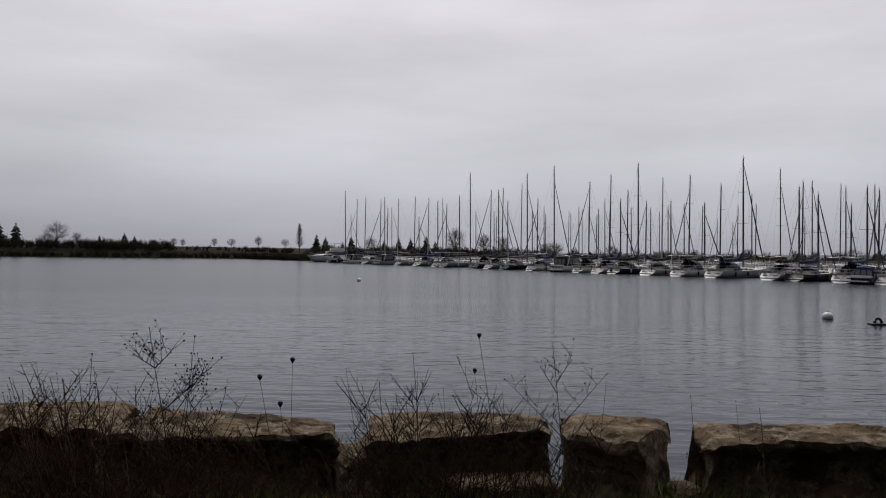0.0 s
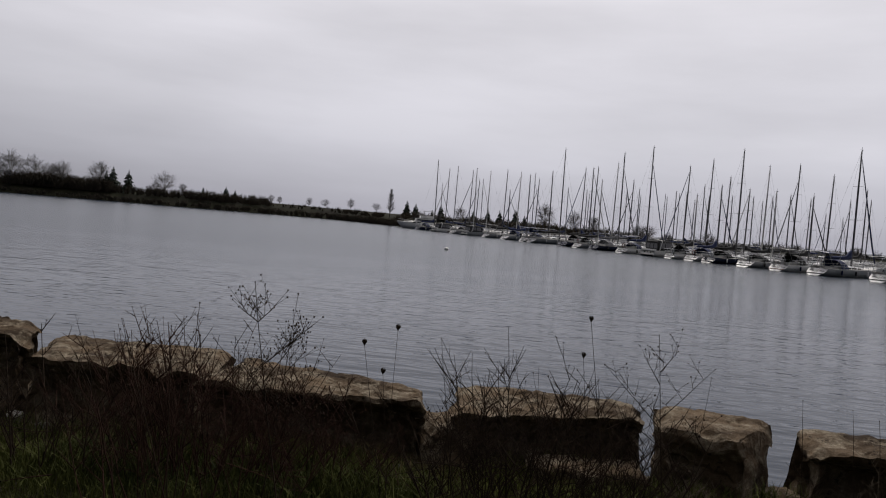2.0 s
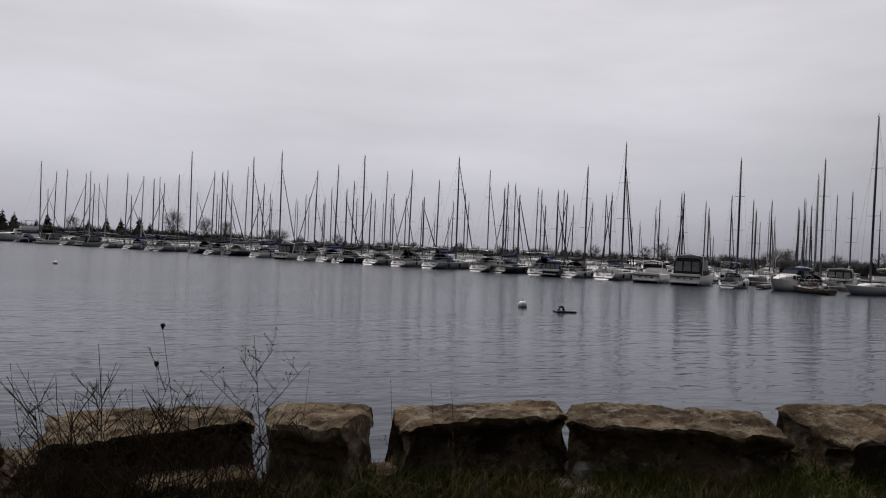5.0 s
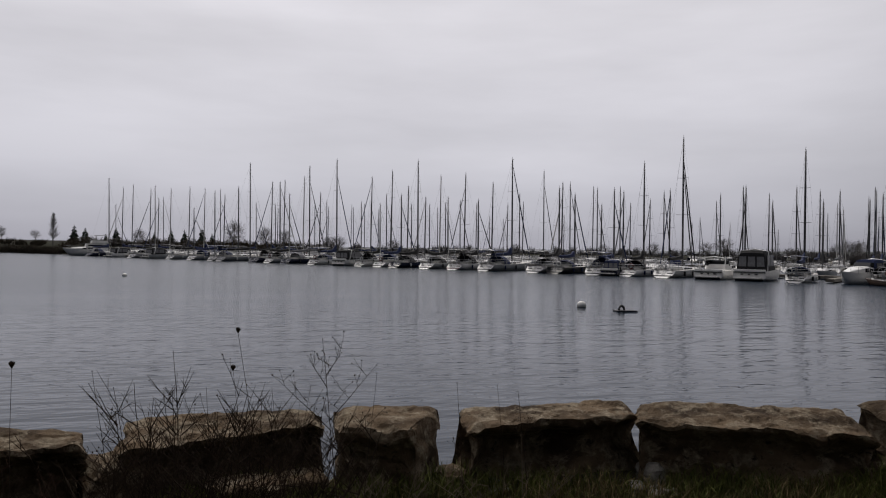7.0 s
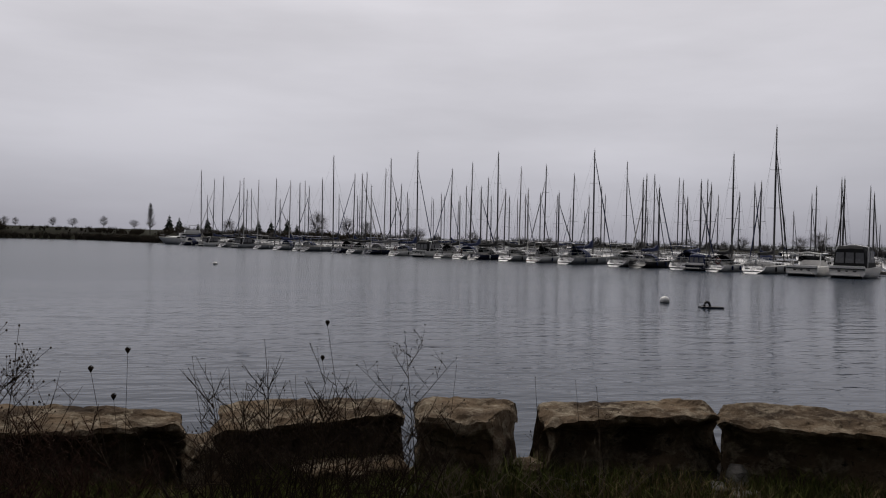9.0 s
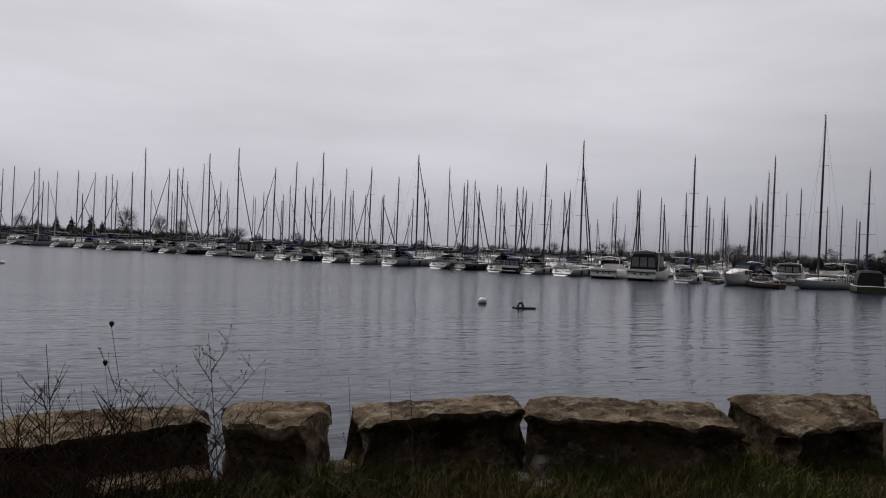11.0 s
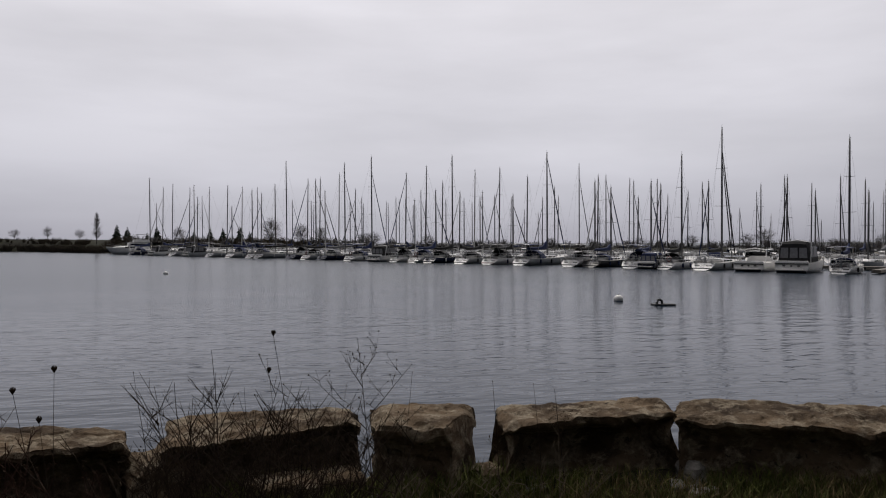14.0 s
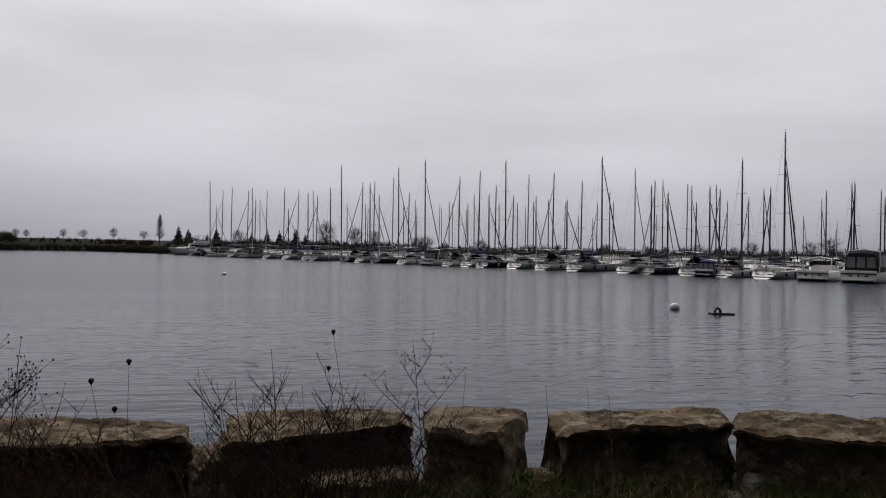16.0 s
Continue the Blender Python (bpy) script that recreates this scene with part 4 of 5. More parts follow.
def pane(bm, a, b, c, d):
    bm.faces.new([bm.verts.new(p) for p in (a, b, c, d)])


def cruiser(place, L, B, F, seed, label, hull=GEL_WHITE, canopy=CANVAS_BLACK, roof=2.0, cabin=0.6, fly=False, group="moored motor boats"):
    """A planing motor cruiser: flared hull, cabin, windscreen and canvas over the cockpit."""
    ob = thing("motor_boat", place, label, "motor boat", group)
    L, B, F = add_hull(ob, L, B, F, 0.45, 0.92, 0.15, 0.3, hull, BOOT_DARK, 5.0)
    def fore():
        bm = bmesh.new()
        rings = []
        for f, w, h in ((0.46, 0.84, 1.0), (0.55, 0.80, 0.95), (0.68, 0.66, 0.72), (0.82, 0.42, 0.35), (0.90, 0.2, 0.05)):
            x, hw, z0 = L * f, B / 2 * w, F * (1 + 0.45 * f * f) - 0.03
            rings.append([(x, -hw, z0), (x, -hw * 0.9, z0 + cabin * h * 0.8), (x, -hw * 0.7, z0 + cabin * h), (x, hw * 0.7, z0 + cabin * h), (x, hw * 0.9, z0 + cabin * h * 0.8), (x, hw, z0)])
        loft(bm, rings)
        bm.faces.new([bm.verts.new(p) for p in reversed(rings[0])])
        return link_mesh("cabin", bm, GEL_WHITE)
    part("cabin", shared(("fore", L, B, F, cabin), fore), GEL_WHITE, ob)
    for side in (-1, 1):
        bm = bmesh.new()
        for f0, f1 in ((0.50, 0.58), (0.60, 0.67)):
            y = side * (B / 2 * (0.80 - 0.5 * max(0, f0 - 0.52)) - 0.01)
            box(bm, (L * f0, y - 0.02, F + cabin * 0.42), (L * f1, y + 0.02, F + cabin * 0.85))
        part("cabin_window", bm, DARK_GLASS, ob)
    z0 = F * 1.08 + cabin * 0.7
    bm = bmesh.new()
    hw = B * 0.40
    pane(bm, (L * 0.56, -hw * 0.8, z0), (L * 0.56, hw * 0.8, z0), (L * 0.50, hw * 0.75, z0 + 0.6), (L * 0.50, -hw * 0.75, z0 + 0.6))
    for side in (-1, 1):
        pane(bm, (L * 0.56, side * hw * 0.8, z0), (L * 0.36, side * hw, z0), (L * 0.38, side * hw * 0.95, z0 + 0.55), (L * 0.50, side * hw * 0.75, z0 + 0.6))
    part("windscreen", bm, DARK_GLASS, ob, "dark raked windscreen")
    if canopy:
        part("canopy", canopy_mesh(L * 0.10, L * 0.46, B * 0.43, F * 1.0, F + roof, canopy), canopy, ob, f"{COLOUR_WORD[canopy]} canvas cockpit canopy")
        for x0, x1, side in ((0.14, 0.27, -1), (0.29, 0.42, -1), (0.14, 0.27, 1), (0.29, 0.42, 1)):
                bm = bmesh.new()
                y = side * (B * 0.415)
                pane(bm, (L * x0, y * 1.035, F + roof * 0.25), (L * x1, y * 1.035, F + roof * 0.25), (L * x1, y * 0.97, F + roof * 0.78), (L * x0, y * 0.97, F + roof * 0.78))
                part("vinyl_window", bm, VINYL, ob, "clear vinyl panel in the canopy")
        for k in (-1, 0, 1):
            bm = bmesh.new()
            pane(bm, (L * 0.10 - 0.006, (k - 0.42) * B * 0.26, F + roof * 0.22), (L * 0.10 - 0.006, (k + 0.42) * B * 0.26, F + roof * 0.22), (L * 0.10 - 0.006, (k + 0.40) * B * 0.25, F + roof * 0.7), (L * 0.10 - 0.006, (k - 0.40) * B * 0.25, F + roof * 0.7))
            part("rear_window", bm, VINYL, ob)
    for k, wide in enumerate((0.5, 0.32, 0.42)):
        bm = bmesh.new()
        y = (k - 1) * B * 0.2
        box(bm, (-0.03, y - wide * B * 0.08, F * 0.62), (0.16, y + wide * B * 0.08, F * 0.74), 0.01)
        part("name_bar", bm, BOOT_DARK, ob, "dark bar of lettering on the stern")
    bm = bmesh.new()
    box(bm, (-0.04, -B * 0.45, F - 0.16), (0.12, B * 0.45, F - 0.08), 0.02)
    part("rub_rail", bm, RUBBER, ob)
    # dark box painted in as the shade below the swim platform
    bm = bmesh.new()
    box(bm, (-0.06, -B * 0.40, -0.05), (0.10, B * 0.40, 0.2), 0.02)
    part("platform_shade", bm, BOOT_DARK, ob)
    bm = bmesh.new()
    box(bm, (-0.75, -B * 0.38, 0.22), (0.12, B * 0.38, 0.34), 0.03)
    part("swim_platform", bm, DECK, ob)
    bm = bmesh.new()
    for side in (-1, 1):
        pts = [(L * f, side * half_beam(f, B, 0.92) * 0.9, F * (1 + 0.45 * f * f) + 0.55) for f in (0.5, 0.65, 0.8, 0.9)] + [(L * 0.97, 0, F * 1.45 + 0.55)]
        tube(bm, pts, 0.018, 4)
        for x, y, z in pts[:-1]:
            tube(bm, [(x, y, z - 0.58), (x, y, z)], 0.016, 4)
    part("bow_rail", bm, STEEL, ob)
    bm = bmesh.new()
    box(bm, (0.05, -B * 0.44, F - 0.1), (0.5, B * 0.44, F + 0.18), 0.05)
    part("stern_seat", bm, GEL_WHITE, ob)
    bm = bmesh.new()
    for side in (-1, 1):
        tube(bm, [(L * 0.14, side * B * 0.43, F), (L * 0.2, side * B * 0.41, F + roof * 0.95), (L * 0.24, 0, F + roof * 1.06)], 0.06, 5)
    part("radar_arch", bm, GEL_WHITE, ob)
    if fly:
        bm = bmesh.new()
        box(bm, (L * 0.22, -B * 0.40, F), (L * 0.62, B * 0.40, F + 1.55), 0.12, 0.18)
        house = part("deckhouse", bm, GEL_WHITE, ob)
        for side in (-1, 1):
            bm = bmesh.new()
            box(bm, (L * 0.25, side * B * 0.36 - 0.05, F + 0.85), (L * 0.58, side * B * 0.36 + 0.05, F + 1.28), 0.02)
            part("saloon_window", bm, DARK_GLASS, house)
        bm = bmesh.new()
        box(bm, (L * 0.22, -B * 0.36, F + 1.6), (L * 0.52, B * 0.36, F + 2.25), 0.1, 0.15)
        part("flybridge", bm, GEL_WHITE, ob)
        bm = bmesh.new()
        box(bm, (L * 0.2, -B * 0.36, F + 3.35), (L * 0.46, B * 0.36, F + 3.45), 0.03)
        for x in (0.22, 0.44):
            for side in (-1, 1):
                tube(bm, [(L * x, side * B * 0.33, F + 2.2), (L * x, side * B * 0.33, F + 3.4)], 0.03, 5)
        part("flybridge_top", bm, GEL_WHITE, ob)
    return ob


cruiser(moor(2.9, 0.2), 9.0, 3.4, 1.0, 1, "white motor cruiser with a tall black canvas enclosure", roof=2.1)
cruiser(moor(7.0, 0.3), 8.5, 3.2, 0.9, 2, "white motor boat with a low radar arch", GEL_WHITE, None, 1.4)
cruiser(moor(-7.9, 7.0, 158), 7.0, 2.6, 0.85, 3, "white cabin cruiser with a dark blue canopy, bow outward", GEL_WHITE, CANVAS_BLUE, 1.5, 0.8)
cruiser(moor(17.9, -0.2), 6.0, 2.2, 0.7, 4, "small blue motor boat tied between two yachts", GEL_NAVY, CANVAS_BLUE, 1.1, 0.3)
cruiser(moor(61.6, 0.0), 8.0, 3.0, 0.9, 5, "white motor boat with a long dark roof", GEL_WHITE, CANVAS_BLACK, 1.5, 0.4)
cruiser(moor(144.5, 10.5, 160), 12.0, 4.0, 1.2, 6, "large white motor yacht with a flybridge at the dock end", GEL_WHITE, None, 1.7, 0.7, True)
cruiser(moor(115.5, 0.0), 8.0, 2.8, 0.8, 7, "grey motor boat with a low black canopy", GEL_GREY, CANVAS_BLACK, 1.3, 0.4)
cruiser(moor(129.5, 0.0), 8.0, 2.8, 0.8, 8, "white motor boat with a low black canopy", GEL_WHITE, CANVAS_BLACK, 1.2, 0.5)
cruiser(moor(-9.5, 20.0), 9.0, 3.2, 1.0, 9, "white motor boat moored further in", GEL_WHITE, CANVAS_BLACK, 1.3, 0.7)
cruiser(moor(-14.0, 24.0), 9.0, 3.2, 1.0, 10, "white motor boat with a bare radar arch moored further in", GEL_WHITE, None, 1.4, 0.6)

# the near end of the dock
sailboat(moor(-16.0, 10.5, 150), 9.0, 17.4, 301, True, GEL_WHITE, BOOT_DARK, CANVAS_BLACK, False, peak=1.2, furl=False, label="pale grey sailing yacht lying bow outward under a tall mast")
sailboat(moor(-8.6, 0.3), 8.0, 11.5, 302, True, GEL_WHITE, BOOT_DARK, CANVAS_BLACK, True, label="small white sailing yacht with a black spray hood")


def rowing_boat(place, L, B, label, hull, inside):
    ob = thing("rowing_boat", place, label, "boat")
    rings = hull_rings(L, B, 0.42, 0.4, 0.8, 0.05, 0.12, 3.0)
    bm = bmesh.new()
    loft(bm, rings)
    bmesh.ops.reverse_faces(bm, faces=bm.faces)
    bm.faces.new([bm.verts.new(p) for p in rings[0]])
    part("hull", bm, hull, ob, smooth=True)
    bm = bmesh.new()
    for side in (0, -1):
        tube(bm, [r[side] for r in rings], 0.04, 5)
    part("gunwale", bm, inside, ob)
    for f in (0.2, 0.5, 0.75):
        bm = bmesh.new()
        w = half_beam(f, B, 0.8) * 0.95
        box(bm, (L * f - 0.13, -w, 0.28), (L * f + 0.13, w, 0.33))
        part("thwart", bm, inside, ob)
    return ob


rowing_boat(moor(-10.8, -0.6, 60), 4.2, 1.5, "brown wooden dinghy lying alongside", TEAK, TEAK)


def work_boat(place, label):
    ob = thing("work_boat", place, label, "work boat")
    add_hull(ob, 8.0, 2.8, 0.62, 0.25, 0.95, 0.05, 0.25, GEL_GREEN, BOOT_DARK, 6.0)
    bm = bmesh.new()
    for side in (-1, 1):
        tube(bm, [(0.1, side * 1.42, 1.25), (7.2, side * 1.42, 1.25)], 0.03, 5)
        for k in range(6):
            tube(bm, [(0.2 + k * 1.38, side * 1.42, 0.7), (0.2 + k * 1.38, side * 1.42, 1.25)], 0.03, 5)
    part("rail", bm, GEL_GREEN, ob)
    bm = canopy_mesh(1.6, 4.2, 1.15, 0.6, 2.05, CANVAS_BLACK)
    part("canopy", bm, CANVAS_BLACK, ob, "black canvas shelter")
    return ob


work_boat(moor(-18.2, 0.6, 8), "faded green work boat with a black canvas shelter")


def barge(place):
    ob = thing("work_barge", place, "faded green flat work barge tied to the dock end", "barge")
    bm = bmesh.new()
    box(bm, (0, -1.7, -0.2), (8.0, 1.7, 0.40), 0.06)
    part("hull", bm, GEL_GREEN, ob)
    bm = bmesh.new()
    box(bm, (1.0, -1.5, 0.40), (1.25, 0.2, 1.25), 0.03)
    part("screen", bm, GEL_GREY, ob, "upright grey panel")
    bm = bmesh.new()
    box(bm, (2.4, -1.0, 0.40), (3.8, 0.6, 0.95), 0.05)
    part("locker", bm, GEL_WHITE, ob)
    for y in (-1.72, 1.72):
        for k in range(4):
            bm = bmesh.new()
            tube(bm, [Vector((1 + k * 2, y, 0.2)) + Vector((math.cos(a), 0, math.sin(a))) * 0.24 for a in [math.tau * j / 10 for j in range(11)]], 0.09, 6)
            part("tyre_fender", bm, RUBBER, ob)
    return ob


barge(moor(-20.6, 1.0, 4))


def trawler(place):
    """A small displacement trawler seen bow-on: high bow, boxy pilothouse with a flat roof."""
    ob = thing("trawler", place, "olive-grey trawler with a white pilothouse, bow outward", "motor boat", "moored motor boats")
    L, B, F = add_hull(ob, 9.2, 3.25, 1.1, 0.7, 0.85, 0.1, 0.45, GEL_OLIVE, BOOT_DARK, 3.4)
    bm = bmesh.new()
    for side in (0, -1):
        tube(bm, [r[side] for r in hull_rings(L, B, F, 0.7, 0.85, 0.1, 0.45, 3.4)], 0.07, 6)
    part("rub_rail", bm, GEL_CREAM, ob)
    bm = bmesh.new()
    box(bm, (L * 0.28, -1.25, F - 0.05), (L * 0.62, 1.25, F + 1.95), 0.05, 0.06)
    house = part("pilothouse", bm, GEL_WHITE, ob)
    for k in range(3):
        bm = bmesh.new()
        y = (k - 1) * 0.76
        box(bm, (L * 0.62 - 0.08, y - 0.30, F + 1.05), (L * 0.62 + 0.0, y + 0.30, F + 1.7), 0.01)
        part("front_window", bm, DARK_GLASS, house)
    for side in (-1, 1):
        for k in range(3):
            bm = bmesh.new()
            x = L * 0.33 + k * 1.1
            box(bm, (x - 0.36, side * 1.215 - 0.03, F + 1.05), (x + 0.36, side * 1.215 + 0.03, F + 1.7), 0.01)
            part("side_window", bm, DARK_GLASS, house)
    bm = bmesh.new()
    box(bm, (L * 0.22, -1.45, F + 1.95), (L * 0.66, 1.45, F + 2.07), 0.04)
    part("roof", bm, GEL_CREAM, ob)
    bm = bmesh.new()
    tube(bm, [(L * 0.5, 0, F + 2.05), (L * 0.5, 0, F + 2.45)], [0.16, 0.12], 8)
    part("searchlight", bm, GEL_WHITE, ob)
    bm = bmesh.new()
    box(bm, (L * 0.64, -0.9, F + 0.1), (L * 0.8, 0.9, F + 0.65), 0.06)
    part("fore_cabin", bm, GEL_WHITE, ob)
    bm = bmesh.new()
    tube(bm, [(L * 0.98, 0, F * 1.8), (L * 0.9, 0, F * 1.75 + 0.3), (L * 0.86, 0, F * 1.65)], 0.10, 6)
    part("anchor_roller", bm, RUBBER, ob)
    return ob


trawler(moor(-23.9, 10.2, 172))

tb = thing("tarped_boat", moor(-21.5, 15.0), "small boat wrapped in a bright blue tarpaulin", "boat")
part("tarpaulin", canopy_mesh(0, 5.5, 1.3, 0.5, 2.0, TARP), TARP, tb)
add_hull(tb, 7.0, 2.6, 0.7, 0.3, 0.85, 0.1, 0.3, GEL_WHITE, BOOT_DARK, 4.0)


# ---- docks ----
def dock(off, s0, s1, width, label):
    ob = thing("floating_dock", moor(s0, off), label, "dock", "floating docks")
    bm = bmesh.new()
    box(bm, (-width / 2, 0, 0.08), (width / 2, s1 - s0, 0.42), 0.03)
    part("pontoon", bm, DOCK_WOOD, ob)
    def pile():
        b = bmesh.new()
        tube(b, [(0, 0, -1), (0, 0, 1.7), (0, 0, 1.85)], [0.15, 0.14, 0.05], 8)
        return link_mesh("mooring_post", b, DOCK_WOOD, True)
    for k in range(int((s1 - s0) / 14)):
        part("mooring_post", shared("pile", pile), DOCK_WOOD, ob).location = (width / 2 + 0.2, 5 + k * 14, 0)
    def pedestal():
        b = bmesh.new()
        box(b, (-0.12, -0.12, 0.4), (0.12, 0.12, 1.3), 0.03)
        return link_mesh("power_pedestal", b, GEL_WHITE)
    for k in range(int((s1 - s0) / 9)):
        part("power_pedestal", shared("pedestal", pedestal), GEL_WHITE, ob).location = (0, 3 + k * 9, 0)
    return ob


dock(13.0, -27, 152, 2.0, "grey wooden floating dock behind the outer row")
dock(54.5, -30, 160, 2.0, "grey wooden floating dock further in")
dock(99.5, -30, 160, 2.0, "grey wooden floating dock of the innermost row")
for k in range(19):
    ob = tagged(new("finger_dock", shared("finger", lambda: link_mesh("finger_dock", box(bmesh.new(), (0, -0.4, 0.1), (9.5, 0.4, 0.4), 0.03), DOCK_WOOD))), "narrow floating finger dock between two boats", "dock", "finger docks")
    ob.matrix_basis = moor(-4.0 + k * 8.2, 2.5)

# light pole on the shore behind the near end
lp = thing("pole", pose(73.4, 52.2, 0.0), "dark slim pole standing behind the boats", "pole")
bm = bmesh.new()
tube(bm, [(0, 0, -0.5), (0, 0, 4), (0, 0, 7.2)], [0.11, 0.09, 0.06], 8)
part("pole", bm, WIRE, lp)

# evergreens and scrub on the land at the near end
tagged(new("ground_spit", shared("nearland", lambda: link_mesh("ground_spit", box(bmesh.new(), (0, -70, -0.5), (120, 40, 0.9), 0.4), BANK))), "low scrubby land behind the dock end", "ground", kind="structure").matrix_basis = moor(0, 118)
for i, (x, y, top) in enumerate(((140.5, 106.5, 5.2), (143.9, 100.2, 4.6), (146, 97.5, 5.4), (148, 95.5, 5.2), (150, 93.5, 4.6), (154.5, 80, 5.0), (157, 75.5, 4.4))):
    tree("pine", x, y, 0.8, top, i, "dark rounded evergreen standing behind the boats")
for i, (x, y, top) in enumerate(((150, 89, 4.4), (156, 86, 5.4), (160, 80, 4.4), (144.3, 138.5, 6.6), (146, 137, 5.8), (139, 112, 4.4))):
    tree("bare", x, y, 0.8, top, i + 2, "bare tree standing behind the boats")
scrub("scrub", "grey leafless scrub on the land behind the dock end", [(128, 150, 0.9), (137, 122, 0.9), (144, 100, 0.9), (152, 84, 0.9), (160, 66, 0.9), (170, 40, 0.9)], 420, 1.2, 3.2, 10, 18, BRANCH)

# ---- on the water ----
by = thing("mooring_buoy", pose(17.7, 33.1, 0.0), "white round mooring buoy with a dark waterline", "buoy")
bm = bmesh.new()
ball(bm, (0, 0, 0.10), 0.24, 0.9, 16)
part("float", bm, BUOY, by, smooth=True)
bm = bmesh.new()
tube(bm, [(0, 0, -0.05), (0, 0, 0.02)], [0.235, 0.243], 16)
part("weed_band", bm, BOOT_DARK, by)
bm = bmesh.new()
tube(bm, [(0, 0, 0.3), (0, 0, 0.4)], 0.02, 5)
part("ring", bm, STEEL, by)
rf = thing("raft", pose(18.6, 30.4, 0.0, 0, 0, -12), "dark floating timber raft with a small hump", "raft")
bm = bmesh.new()
box(bm, (-0.52, -0.28, -0.05), (0.52, 0.28, 0.07), 0.02)
part("platform", bm, BOOT_DARK, rf)
bm = bmesh.new()
tube(bm, [Vector((-0.18 + math.cos(a) * 0.13, 0, 0.07 + math.sin(a) * 0.2)) for a in [math.pi * k / 8 for k in range(9)]], 0.06, 6)
part("tyre", bm, RUBBER, rf)
sb = thing("small_buoy", pose(-8.2, 69.7, 0.0), "small white marker buoy", "buoy")
bm = bmesh.new()
ball(bm, (0, 0, 0.08), 0.22, 0.8, 12)
part("float", bm, BUOY, sb, smooth=True)


# ---- the shore in front ----
def boulder(place, size, seed, label, mat=STONE, ragged=0.05, group="armour stones along the bank"):
    """A broken piece of stone with worn edges."""
    lx, ly, lz = size
    bm = bmesh.new()
    nx, ny, nz = max(6, int(lx / 0.03)), max(6, int(ly / 0.03)), max(6, int(lz / 0.03))
    bmesh.ops.create_cube(bm, size=1.0)
    for k, n in ((0, nx), (1, ny), (2, nz)):
        edges = [e for e in bm.edges if abs((e.verts[1].co - e.verts[0].co)[k]) > 0.9]
        bmesh.ops.subdivide_edges(bm, edges=edges, cuts=n - 1, use_grid_fill=True)
    off = Vector((seed * 7.3, seed * 3.1, seed * 1.7))
    rnd = random.Random(seed)
    half = Vector((lx, ly, lz)) / 2
    small = min(lx, ly, lz)
    # chips struck off the edges and corners
    chips = []
    for k in range(16):
        n = Vector((rnd.choice((-1, 0, 1)) * rnd.uniform(0.4, 1), rnd.choice((-1, -1, 0, 1)) * rnd.uniform(0.4, 1), rnd.choice((-1, 0, 0, 1)) * rnd.uniform(0.3, 1)))
        if sum(abs(c) > 0.1 for c in n) < 2:
            continue
        n.normalize()
        reach = abs(n.x) * half.x + abs(n.y) * half.y + abs(n.z) * half.z
        chips.append((n, reach - small * rnd.uniform(0.06, 0.22)))
    for v in bm.verts:
        c = v.co.copy()
        p = Vector((c.x * lx, c.y * ly, c.z * lz))
        r = 0.045 * min(1, small / 0.3)
        inner = Vector(tuple(max(-(half[k] - r), min(half[k] - r, p[k])) for k in range(3)))
        d = p - inner
        if d.length > r:
            p = inner + d.normalized() * r
        for n, reach in chips:
            over = n.dot(p) - reach
            if over > 0:
                p -= n * over
        up = p.z / lz + 0.5
        p.x *= 1.03 - 0.06 * up
        q = p + off
        n3 = Vector((noise.noise(q * 1.5), noise.noise(q * 1.5 + Vector((9, 0, 0))), noise.noise(q * 1.9 + Vector((0, 9, 0)))))
        f3 = Vector((noise.noise(q * 8), noise.noise(q * 8 + Vector((5, 0, 0))), noise.noise(q * 8 + Vector((0, 5, 0)))))
        g3 = Vector((noise.noise(q * 21), noise.noise(q * 21 + Vector((5, 0, 0))), noise.noise(q * 21 + Vector((0, 5, 0)))))
        bed = noise.noise(Vector((q.x * 0.8, q.y * 0.8, q.z * 9)))
        side = 1.0 if c.z < 0.49 else 0.5
        p += n3 * ragged * 1.3 * side + f3 * ragged * 0.5 * side + g3 * ragged * 0.22
        if c.z < 0.47 and abs(c.z) < 0.49:
            out = Vector((c.x if abs(c.x) > 0.49 else 0, c.y if abs(c.y) > 0.49 else 0, 0))
            p += out * (bed * ragged * 1.6)
        v.co = p + Vector((0, 0, lz / 2))
    bm.normal_update()
    me = link_mesh("armour_stone", bm, mat, False)
    ob = new("armour_stone", me)
    ob.matrix_basis = place
    return tagged(ob, label, "boulder", group)


